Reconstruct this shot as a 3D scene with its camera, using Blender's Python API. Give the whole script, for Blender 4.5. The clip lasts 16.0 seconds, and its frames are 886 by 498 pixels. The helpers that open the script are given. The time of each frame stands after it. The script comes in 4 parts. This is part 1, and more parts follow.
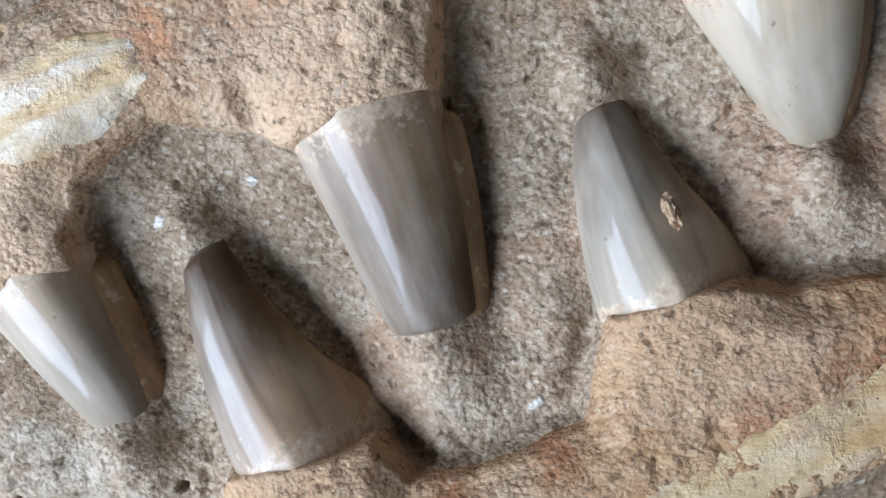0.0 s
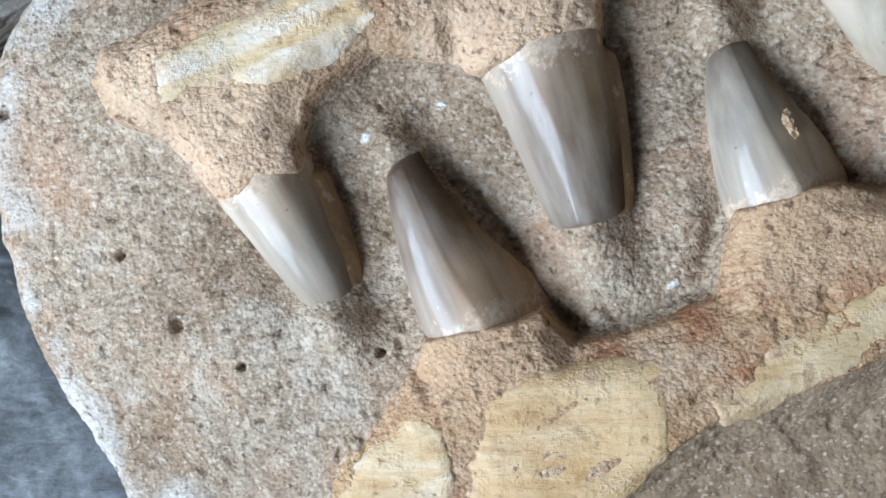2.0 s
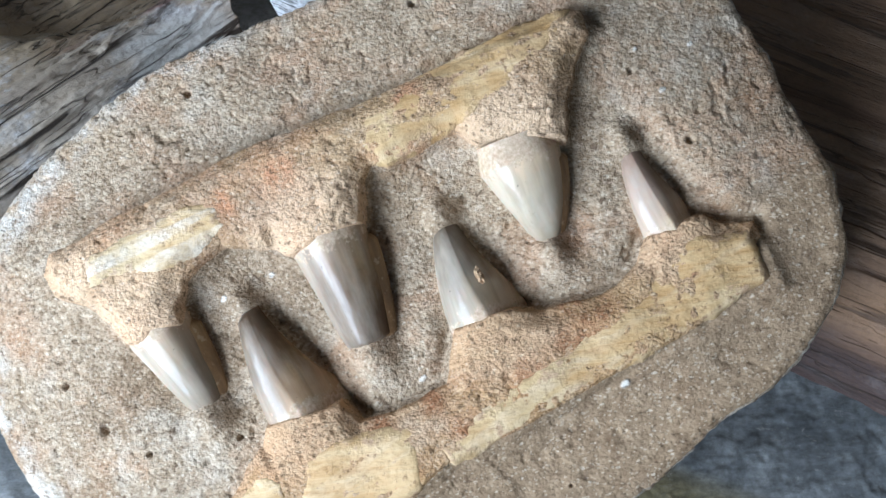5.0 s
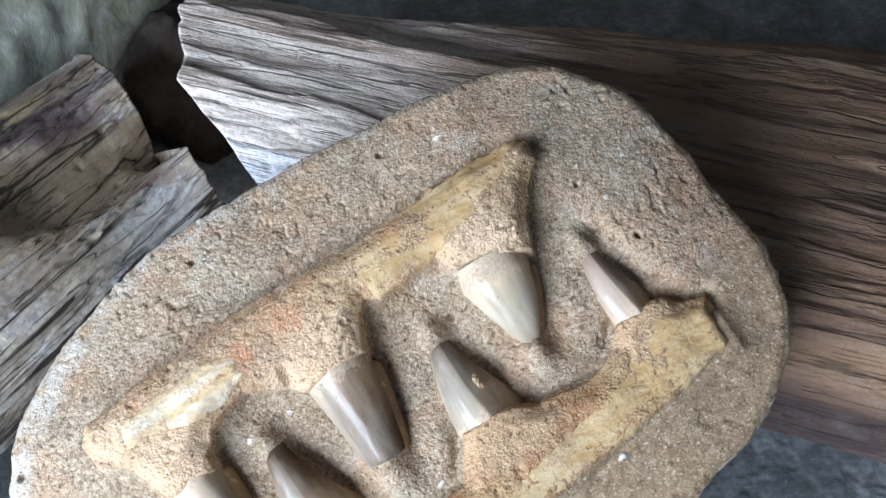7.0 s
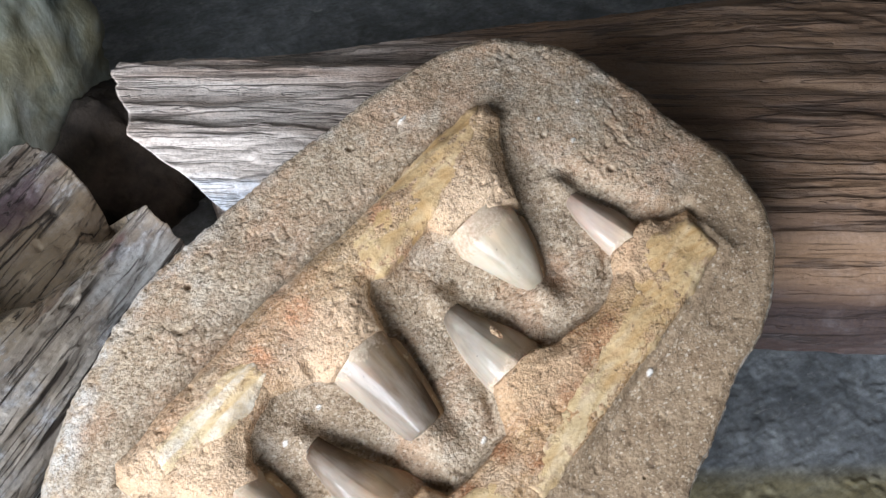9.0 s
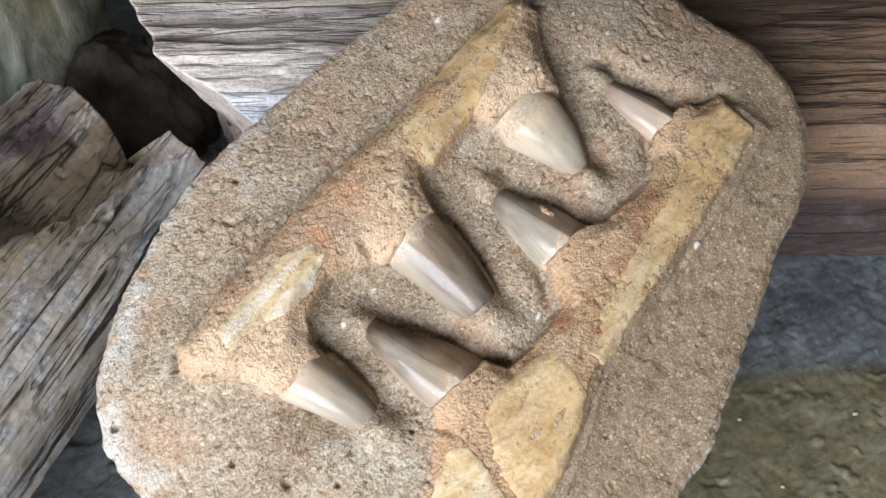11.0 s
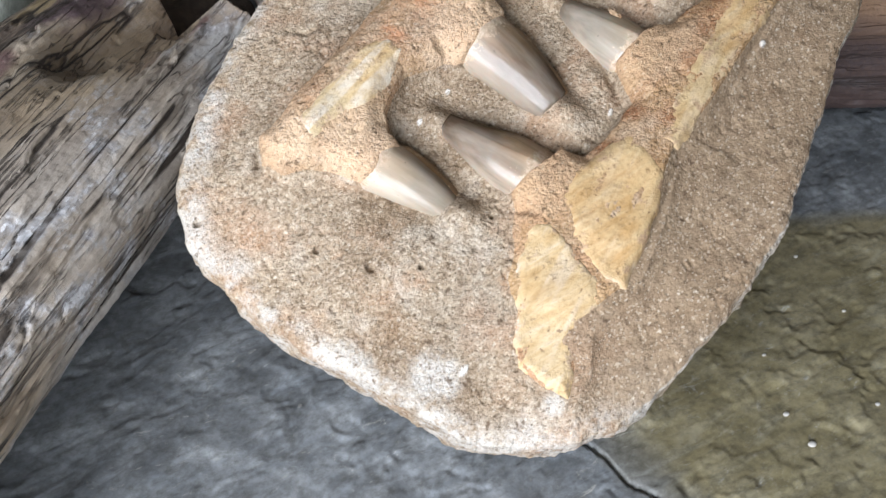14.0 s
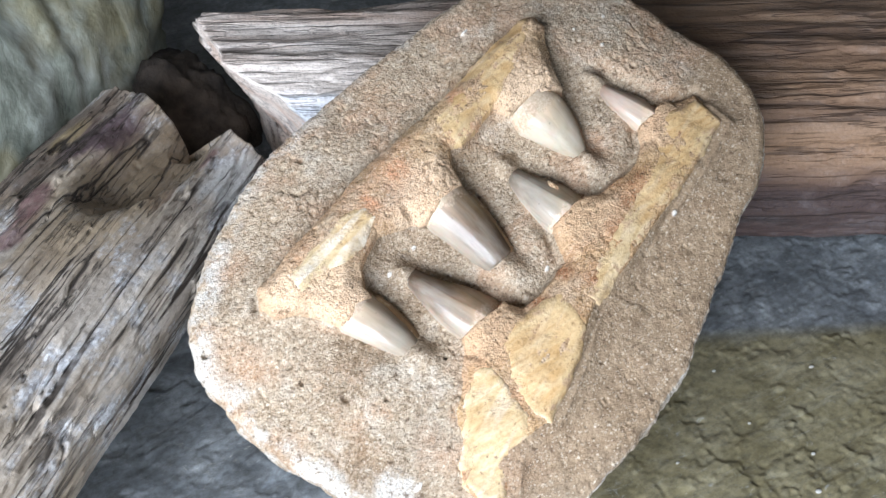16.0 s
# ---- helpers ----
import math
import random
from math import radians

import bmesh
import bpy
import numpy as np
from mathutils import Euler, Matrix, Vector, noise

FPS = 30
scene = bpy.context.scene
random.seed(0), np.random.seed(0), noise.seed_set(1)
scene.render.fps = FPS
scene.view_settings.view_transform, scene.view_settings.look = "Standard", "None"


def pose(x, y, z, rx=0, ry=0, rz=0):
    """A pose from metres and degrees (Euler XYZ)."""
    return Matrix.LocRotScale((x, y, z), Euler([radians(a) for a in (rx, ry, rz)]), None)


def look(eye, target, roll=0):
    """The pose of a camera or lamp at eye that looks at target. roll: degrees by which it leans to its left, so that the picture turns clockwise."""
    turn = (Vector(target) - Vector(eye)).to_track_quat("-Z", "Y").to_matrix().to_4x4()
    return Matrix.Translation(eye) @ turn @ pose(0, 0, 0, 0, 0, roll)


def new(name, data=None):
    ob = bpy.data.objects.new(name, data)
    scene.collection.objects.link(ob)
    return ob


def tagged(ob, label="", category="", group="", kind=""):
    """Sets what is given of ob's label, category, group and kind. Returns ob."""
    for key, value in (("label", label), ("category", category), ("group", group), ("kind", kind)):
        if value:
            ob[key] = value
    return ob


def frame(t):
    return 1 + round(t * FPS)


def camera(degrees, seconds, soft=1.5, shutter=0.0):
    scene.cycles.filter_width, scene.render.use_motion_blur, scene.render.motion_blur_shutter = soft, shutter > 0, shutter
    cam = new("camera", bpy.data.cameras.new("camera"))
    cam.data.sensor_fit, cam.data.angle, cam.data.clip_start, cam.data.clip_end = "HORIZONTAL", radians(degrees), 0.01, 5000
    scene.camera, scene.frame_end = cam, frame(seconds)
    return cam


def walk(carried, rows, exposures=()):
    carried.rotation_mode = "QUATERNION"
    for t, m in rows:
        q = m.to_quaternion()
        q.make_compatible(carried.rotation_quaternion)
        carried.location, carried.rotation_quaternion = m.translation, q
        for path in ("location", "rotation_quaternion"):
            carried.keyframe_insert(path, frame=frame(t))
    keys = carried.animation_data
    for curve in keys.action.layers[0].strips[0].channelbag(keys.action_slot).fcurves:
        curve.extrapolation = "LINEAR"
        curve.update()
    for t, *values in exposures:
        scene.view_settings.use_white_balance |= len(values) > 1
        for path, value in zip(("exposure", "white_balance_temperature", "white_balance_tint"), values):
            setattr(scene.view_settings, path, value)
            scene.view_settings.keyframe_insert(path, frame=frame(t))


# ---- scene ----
cam = camera(50.8, 16.0)
METRES, EYE, TILT, LEAN, TURN = 0.48, 0.2175, -66.3, -3.44, 0.0
ROWS = [
    (0.0, 0.0, 0.0, 0.0, -0.0, 0.0, -0.0),
    (0.5, -0.0214, -0.0021, -0.0143, 0.22, -0.09, -0.49),
    (1.0, -0.0369, -0.02, -0.0274, 0.37, 0.24, -0.8),
    (1.5, -0.0571, -0.0293, -0.0381, 0.5, 0.76, -1.13),
    (2.0, -0.0585, -0.0676, -0.0448, -0.1, 1.72, -0.74),
    (2.5, -0.0452, -0.1143, -0.0457, -0.94, 3.46, 0.54),
    (3.0, -0.0242, -0.1511, -0.0496, -1.57, 4.54, 1.87),
    (3.5, -0.0123, -0.1856, -0.0398, -2.13, 5.18, 2.62),
    (6.0, 0.0154, -0.3246, -0.0555, -3.76, 11.49, 6.15),
    (6.5, 0.0061, -0.3398, -0.0549, -4.06, 14.03, 8.95),
    (7.0, -0.0229, -0.3416, -0.061, -4.45, 15.48, 12.95),
    (7.5, -0.0485, -0.3465, -0.0716, -5.04, 16.27, 17.45),
    (8.0, -0.0632, -0.3363, -0.0936, -4.97, 18.61, 21.71),
    (10.5, -0.1704, -0.3071, -0.1536, -7.38, 21.02, 27.76),
    (11.0, -0.1921, -0.2902, -0.1722, -7.75, 20.76, 28.61),
    (11.5, -0.2027, -0.2822, -0.1955, -7.86, 20.69, 28.98),
    (12.0, -0.2291, -0.2744, -0.2079, -7.51, 21.09, 29.26),
    (12.5, -0.2547, -0.2549, -0.2149, -7.54, 21.42, 29.6),
    (13.0, -0.2666, -0.2439, -0.236, -7.46, 21.78, 29.79),
    (13.5, -0.2868, -0.2364, -0.2631, -7.09, 22.13, 29.87),
    (14.0, -0.3003, -0.2302, -0.2727, -7.47, 22.3, 29.67),
    (14.5, -0.3014, -0.2638, -0.2778, -8.36, 22.31, 29.84),
    (15.0, -0.3026, -0.3136, -0.2766, -8.27, 22.56, 29.82),
    (15.5, -0.2832, -0.3514, -0.2591, -8.1, 22.65, 29.01),
    (16.0, -0.2805, -0.3964, -0.2524, -8.17, 22.7, 28.53),
]
# exposure and white balance along the walk: seconds, stops, kelvin, tint
EXPOSURES = [(0.0, -0.12, 5450, 6), (2.0, -0.12, 5400, 3), (3.5, 0.04, 5550, 3), (7.0, 0.26, 5600, 4), (8.0, 0.24, 5950, 8), (11.0, -0.02, 6250, 8), (12.0, -0.08, 6200, 7), (14.0, 0.0, 6250, 9), (16.0, 0.28, 5950, 7)]
walk(cam, [(t, pose(0, 0, EYE, TILT, LEAN, TURN) @ pose(METRES * x, METRES * y, METRES * z, 90 + pitch, roll, yaw)) for t, x, y, z, yaw, pitch, roll in ROWS], EXPOSURES)

# ---- light: daylight through a low window beside the stones, and an unseen doorway added behind the camera ----
SUN_AZ, SUN_EL = radians(222), radians(40)
world = bpy.data.worlds.new("sky")
scene.world = world
world.use_nodes = True
wn = world.node_tree.nodes
sky = wn.new("ShaderNodeTexSky")
sky.sky_type, sky.sun_disc = "NISHITA", False
sky.sun_elevation, sky.sun_rotation = SUN_EL, radians(90) - SUN_AZ
wn["Background"].inputs["Strength"].default_value = 0.11
world.node_tree.links.new(sky.outputs["Color"], wn["Background"].inputs["Color"])
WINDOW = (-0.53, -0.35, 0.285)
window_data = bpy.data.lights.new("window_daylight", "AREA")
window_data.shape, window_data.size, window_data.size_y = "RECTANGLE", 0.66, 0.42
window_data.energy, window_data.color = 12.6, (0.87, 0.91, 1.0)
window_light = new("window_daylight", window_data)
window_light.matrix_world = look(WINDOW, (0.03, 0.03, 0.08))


# ---- materials ----
class Nodes:
    """A small wrapper to write node materials in few lines."""

    def __init__(self, name):
        self.mat = bpy.data.materials.new(name)
        self.mat.use_nodes = True
        self.tree = self.mat.node_tree
        self.bsdf = self.tree.nodes["Principled BSDF"]
        self.coord = self.tree.nodes.new("ShaderNodeTexCoord").outputs["Object"]

    def link(self, a, b):
        self.tree.links.new(a, b)

    def put(self, socket, value):
        if hasattr(value, "is_linked"):
            self.link(value, socket)
        else:
            socket.default_value = value

    def mapped(self, scale=(1, 1, 1), turn=(0, 0, 0), vec=None):
        n = self.tree.nodes.new("ShaderNodeMapping")
        self.link(vec or self.coord, n.inputs["Vector"])
        n.inputs["Scale"].default_value = scale
        n.inputs["Rotation"].default_value = turn
        return n.outputs["Vector"]

    def noise(self, scale, detail=4, rough=0.55, vec=None, distort=0.0):
        n = self.tree.nodes.new("ShaderNodeTexNoise")
        n.inputs["Scale"].default_value, n.inputs["Detail"].default_value = scale, detail
        n.inputs["Roughness"].default_value, n.inputs["Distortion"].default_value = rough, distort
        self.link(vec or self.coord, n.inputs["Vector"])
        return n.outputs["Fac"]

    def cells(self, scale, out="Color", vec=None, feature="F1"):
        n = self.tree.nodes.new("ShaderNodeTexVoronoi")
        n.feature = feature
        n.inputs["Scale"].default_value = scale
        self.link(vec or self.coord, n.inputs["Vector"])
        return n.outputs[out]

    def ramp(self, fac, *stops):
        n = self.tree.nodes.new("ShaderNodeValToRGB")
        e = n.color_ramp.elements
        while len(e) < len(stops):
            e.new(0.5)
        for s, (p, c) in zip(e, stops):
            s.position = p
            s.color = (*c, 1) if hasattr(c, "__len__") else (c, c, c, 1)
        self.link(fac, n.inputs["Fac"])
        return n.outputs["Color"]

    def mix(self, fac, a, b, mode="MIX"):
        n = self.tree.nodes.new("ShaderNodeMix")
        n.data_type, n.blend_type = "RGBA", mode
        for s, v in ((n.inputs[0], fac), (n.inputs[6], a), (n.inputs[7], b)):
            self.put(s, (*v, 1) if hasattr(v, "__len__") and len(v) == 3 else v)
        return n.outputs[2]

    def math(self, op, a, b=0.5):
        n = self.tree.nodes.new("ShaderNodeMath")
        n.operation = op
        self.put(n.inputs[0], a)
        self.put(n.inputs[1], b)
        return n.outputs[0]

    def axis(self, which, vec=None):
        n = self.tree.nodes.new("ShaderNodeSeparateXYZ")
        self.link(vec or self.coord, n.inputs[0])
        return n.outputs[which]

    def attribute(self, name):
        n = self.tree.nodes.new("ShaderNodeAttribute")
        n.attribute_name = name
        return n.outputs["Fac"]

    def bump(self, height, distance, strength=1.0, below=None):
        n = self.tree.nodes.new("ShaderNodeBump")
        n.inputs["Distance"].default_value, n.inputs["Strength"].default_value = distance, strength
        self.link(height, n.inputs["Height"])
        if below:
            self.link(below, n.inputs["Normal"])
        return n.outputs["Normal"]

    def done(self, color, rough, normal=None, **more):
        self.put(self.bsdf.inputs["Base Color"], (*color, 1) if isinstance(color, tuple) else color)
        self.put(self.bsdf.inputs["Roughness"], rough)
        if normal:
            self.link(normal, self.bsdf.inputs["Normal"])
        for k, v in more.items():
            self.put(self.bsdf.inputs[k.replace("_", " ")], v)
        return self.mat


def sandstone(name, warm=False, amber=0.0, rust=(0.56, 0.31, 0.18)):
    """Coarse phosphatic sandstone: tan grains with few pale and dark ones; the crust on the bone is warmer."""
    m = Nodes(name)
    warp = m.mapped((1.0, 1.25, 1.0), (0, 0, 0.5))
    grain = m.noise(760, 4, 0.68, warp)
    cell = m.axis(0, m.cells(1050, vec=m.mapped((1, 1.15, 1), (0.2, 0.4, 0.7))))
    coarse = m.axis(1, m.cells(520, vec=m.mapped((1, 1.2, 1), (0.6, 0.1, 0.2))))
    blotch = m.noise(45, 5)
    broad = m.noise(16, 4, vec=m.mapped((1, 1, 1), (0.3, 0.1, 0.7)))
    if warm:
        col = m.ramp(grain, (0.34, (0.28, 0.185, 0.125)), (0.5, (0.50, 0.37, 0.265)), (0.66, (0.70, 0.56, 0.435)))
        col = m.mix(m.ramp(blotch, (0.44, 0.0), (0.60, 0.62)), col, (0.61, 0.34, 0.21))
        col = m.mix(m.ramp(broad, (0.46, 0.0), (0.62, 0.65)), col, (0.70, 0.52, 0.35))
        col = m.mix(m.ramp(m.noise(34, 5, 0.6, m.mapped((0.5, 1, 1), (0.2, 0.3, 0.5))), (0.46, 0.0), (0.58, 0.7)), col, (0.58, 0.40, 0.19))
    else:
        col = m.ramp(grain, (0.34, (0.20, 0.143, 0.095)), (0.5, (0.41, 0.312, 0.217)), (0.66, (0.62, 0.51, 0.385)))
        col = m.mix(m.ramp(broad, (0.45, 0.0), (0.7, 0.5)), col, (0.46, 0.325, 0.20))
        col = m.mix(m.ramp(m.noise(38, 5, vec=m.mapped((1, 1, 1), (0.9, 0.2, 0.4))), (0.56, 0.0), (0.68, 0.5)), col, (0.50, 0.28, 0.145))
        col = m.mix(m.math("MULTIPLY", m.attribute("stain"), m.ramp(m.noise(160, 5, 0.7), (0.4, 0.1), (0.6, 0.75))), col, (0.47, 0.235, 0.11))
        col = m.mix(m.ramp(m.noise(30, 5, vec=m.mapped((1, 1, 1), (0.4, 0.8, 0.1))), (0.56, 0.0), (0.70, 0.5)), col, (0.47, 0.43, 0.365))
        col = m.mix(m.ramp(m.noise(85, 5, 0.65, m.mapped((1, 1, 1), (0.1, 0.3, 1.1))), (0.60, 0.0), (0.70, 0.55)), col, (0.64, 0.56, 0.45))
    col = m.mix(0.30, col, m.ramp(cell, (0.0, (0.09, 0.078, 0.05)), (0.25, (0.30, 0.22, 0.148)), (0.65, (0.46, 0.36, 0.25)), (1.0, (0.80, 0.71, 0.58))))
    col = m.mix(0.28, col, m.ramp(coarse, (0.0, (0.16, 0.11, 0.07)), (0.5, (0.43, 0.335, 0.235)), (1.0, (0.72, 0.62, 0.49))))
    tone = m.noise(24, 6, 0.62, m.mapped((1, 1, 1), (0.7, 0.2, 0.3)))
    col = m.mix(1.0, col, m.ramp(tone, (0.36, (0.74, 0.70, 0.66)), (0.5, (1.0, 1.0, 1.0)), (0.64, (1.0, 0.97, 0.93))), "MULTIPLY")
    hue = m.ramp(m.noise(36, 6, 0.65, m.mapped((0.8, 1, 1), (0.1, 0.9, 0.5))), (0.50, 0.0), (0.64, 1.0))
    col = m.mix(m.math("MULTIPLY", hue, 0.55 if warm else 0.32), col, (0.62, 0.355, 0.215))
    chalk = m.ramp(m.noise(52, 7, 0.7, m.mapped((1, 1, 1), (0.5, 0.4, 1.3))), (0.54, 0.0), (0.66, 0.4))
    col = m.mix(chalk, col, (0.70, 0.64, 0.555))
    if warm:
        if amber:
            col = m.mix(m.math("MULTIPLY", m.ramp(m.noise(26, 6, 0.62, m.mapped((0.5, 1, 1), (0.1, 0.2, 0.5))), (0.36, 1.0), (0.56, 0.15)), amber), col, m.ramp(m.noise(120, 5, 0.6), (0.35, (0.46, 0.30, 0.135)), (0.6, (0.64, 0.48, 0.27))))
        col = m.mix(m.math("MULTIPLY", m.attribute("stain"), m.ramp(m.noise(200, 5, 0.7), (0.38, 0.1), (0.56, 1.0))), col, rust)
        col = m.mix(m.math("MULTIPLY", m.attribute("pale"), m.ramp(m.noise(600, 4, 0.7), (0.3, 0.3), (0.6, 0.75))), col, (0.74, 0.58, 0.42) if amber < 0.5 else (0.62, 0.47, 0.33))
    else:
        rim = m.math("MULTIPLY", m.attribute("rim"), m.ramp(m.noise(75, 6, 0.7), (0.43, 0.0), (0.55, 1.0)))
        col = m.mix(m.math("MULTIPLY", rim, m.ramp(m.noise(700, 4, 0.7), (0.35, 0.35), (0.6, 0.85))), col, (0.70, 0.68, 0.64))
    if not warm:
        col = m.mix(m.math("MULTIPLY", m.attribute("calm"), 0.88), col, m.ramp(m.noise(260, 5, 0.7), (0.35, (0.20, 0.135, 0.082)), (0.62, (0.37, 0.27, 0.175))))
        col = m.mix(m.attribute("fleck"), col, (0.80, 0.77, 0.72))
    some = m.axis(2, m.cells(1000, vec=m.mapped((1, 1.6, 1), (0.3, 0.2, 0.9))))
    col = m.mix(m.ramp(some, (0.982, 0.0), (0.99, 0.5)), col, (0.76, 0.68, 0.56))
    col = m.mix(m.ramp(m.axis(2, m.cells(1500, vec=m.mapped((1, 1.3, 1), (0.5, 0.3, 0.1)))), (0.88, 0.0), (0.94, 0.4)), col, (0.72, 0.63, 0.50))
    col = m.mix(m.ramp(m.noise(640, 3, 0.6, m.mapped((1, 1.2, 1), (0.3, 0.6, 0.2))), (0.59, 0.0), (0.68, 0.7)), col, (0.12, 0.083, 0.055))
    col = m.mix(m.ramp(m.noise(300, 3, 0.55, m.mapped((1, 1, 1), (0.2, 0.5, 0.1))), (0.63, 0.0), (0.70, 0.8)), col, (0.15, 0.10, 0.065))
    col = m.mix(1.0, col, ((0.95, 0.87, 0.79) if amber < 0.5 else (0.90, 0.79, 0.67)) if warm else (0.92, 0.895, 0.855), "MULTIPLY")
    h = m.math("ADD", m.math("MULTIPLY", m.cells(1100, "Distance"), -0.6), m.math("MULTIPLY", m.noise(760, 5, 0.68, warp), 1.7))
    normal = m.bump(h, 0.0009, 0.7)
    if not warm:
        m.link(m.math("SUBTRACT", 0.68, m.math("MULTIPLY", m.attribute("calm"), 0.3)), normal.node.inputs["Strength"])
    return m.done(col, 0.92, normal, Specular_IOR_Level=0.2)


def bone_material(name="fossil_bone", shade=0.97, tone=(1.0, 0.95, 0.93)):
    m = Nodes(name)
    tint = lambda r, g, b: (r * shade * tone[0], g * shade * tone[1], b * shade * tone[2])
    fib = m.noise(70, 7, 0.68, m.mapped((0.8, 5.0, 3.0), (0, 0, radians(-24))), 0.5)
    blot = m.noise(60, 5, 0.6)
    col = m.ramp(fib, (0.26, tint(0.40, 0.25, 0.095)), (0.42, tint(0.55, 0.39, 0.19)), (0.56, tint(0.62, 0.48, 0.275)), (0.72, tint(0.68, 0.59, 0.41)))
    col = m.mix(m.ramp(blot, (0.48, 0.0), (0.64, 0.5)), col, tint(0.52, 0.335, 0.13))
    col = m.mix(m.ramp(m.noise(28, 5, 0.6), (0.50, 0.0), (0.64, 0.6)), col, tint(0.62, 0.53, 0.33))
    col = m.mix(m.math("MULTIPLY", m.attribute("pale"), m.ramp(m.noise(150, 5, 0.6), (0.42, 0.3), (0.58, 0.95))), col, tint(0.72, 0.68, 0.58))
    sandy = m.math("ADD", m.noise(110, 6, 0.7), m.math("MULTIPLY", m.attribute("edge"), 0.07))
    col = m.mix(m.ramp(sandy, (0.60, 0.0), (0.67, 0.9)), col, m.ramp(m.noise(900, 4, 0.7), (0.3, tint(0.33, 0.215, 0.13)), (0.7, tint(0.68, 0.53, 0.38))))
    pits = m.ramp(m.noise(420, 5, 0.65), (0.30, 0.0), (0.40, 1.0))
    col = m.mix(pits, tint(0.24, 0.15, 0.075), col)
    h = m.math("ADD", m.math("MULTIPLY", fib, 1.3), m.math("MULTIPLY", m.noise(700, 5, 0.68), 1.3))
    h = m.math("ADD", h, m.math("MULTIPLY", m.math("MULTIPLY", m.ramp(sandy, (0.56, 0.0), (0.63, 1.0)), m.noise(900, 6, 0.72)), 1.5))
    return m.done(col, 0.6, m.bump(h, 0.0005, 0.5))


def tooth_material(name, tip, body, base, length, wide, side, brown):
    """Enamel: colour runs along the crown (z), with fine streaks down its length; light is painted pale on one flank,
    shade brown on the other.
    """
    m = Nodes(name)
    along = m.math("DIVIDE", m.axis(2), length)
    wob = m.math("ADD", along, m.math("MULTIPLY", m.math("SUBTRACT", m.noise(110, 4), 0.5), 0.35))
    col = m.ramp(wob, (0.06, base), (0.24, tuple((b + c) / 2 for b, c in zip(base, body))), (0.44, body), (0.68, tuple((b + t) / 2 for b, t in zip(body, tip))), (0.95, tip))
    streak = m.noise(200, 4, 0.55, m.mapped((1, 1, 0.09)), 0.4)
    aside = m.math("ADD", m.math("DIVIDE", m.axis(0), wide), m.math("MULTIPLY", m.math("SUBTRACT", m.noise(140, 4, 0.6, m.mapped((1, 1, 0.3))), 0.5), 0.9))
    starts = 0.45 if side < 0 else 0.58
    # brown dentine flank away from the window, its shade painted into the colour
    shaded_flank = m.math("MULTIPLY", m.ramp(m.math("ADD", m.math("MULTIPLY", aside, side), 0.5), (starts, 0.0), (starts + 0.4, 0.95 * brown)), m.ramp(along, (0.0, 0.6), (0.35, 1.0)))
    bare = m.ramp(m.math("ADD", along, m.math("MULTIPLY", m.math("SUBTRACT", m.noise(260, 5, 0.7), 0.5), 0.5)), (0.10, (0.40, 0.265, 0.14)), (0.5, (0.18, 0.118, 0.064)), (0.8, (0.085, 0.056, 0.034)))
    # window-side flank: pale enamel with the fall of light painted in
    lit_flank = m.ramp(m.math("ADD", m.math("MULTIPLY", aside, 0.5 * side), 0.5), (0.08, 0.8), (0.46, 0.0))
    col = m.mix(lit_flank, col, tuple(0.5 * c + d for c, d in zip(body, (0.30, 0.26, 0.21))))
    col = m.mix(shaded_flank, col, bare)
    col = m.mix(m.ramp(streak, (0.38, 0.4), (0.56, 0.0)), col, tuple(0.6 * c for c in tip))
    col = m.mix(m.ramp(m.noise(130, 4, 0.6, m.mapped((1, 1, 0.16))), (0.50, 0.0), (0.68, 0.26)), col, (0.56, 0.50, 0.42))
    col = m.mix(m.ramp(m.noise(700, 3), (0.70, 0.0), (0.76, 0.6)), col, (0.10, 0.075, 0.05))
    sand = m.math("ADD", along, m.math("ADD", m.math("MULTIPLY", m.math("SUBTRACT", m.noise(240, 4, 0.6), 0.5), 0.55), m.math("MULTIPLY", m.math("SUBTRACT", m.noise(1000, 4, 0.7), 0.5), 0.35)))
    crumbs = m.ramp(sand, (0.0, 0.9), (0.05, 0.0))
    col = m.mix(crumbs, col, m.ramp(m.noise(900, 4, 0.7), (0.3, (0.36, 0.25, 0.16)), (0.7, (0.68, 0.54, 0.40))))
    fine = m.math("ADD", m.math("MULTIPLY", streak, 0.5), m.math("MULTIPLY", m.noise(500, 4), 0.35))
    rough = m.math("ADD", m.ramp(m.noise(170, 5), (0.3, 0.40), (0.7, 0.52)), m.math("ADD", m.math("MULTIPLY", shaded_flank, 0.2), m.math("MULTIPLY", crumbs, 0.3)))
    return m.done(col, rough, m.bump(fine, 0.0003, 0.16), Specular_IOR_Level=m.math("SUBTRACT", 0.26, m.math("MULTIPLY", shaded_flank, 0.2)), Coat_Weight=m.math("SUBTRACT", 0.45, m.math("MULTIPLY", shaded_flank, 0.5)), Coat_Roughness=0.1, Subsurface_Weight=0.15, Subsurface_Scale=0.001)


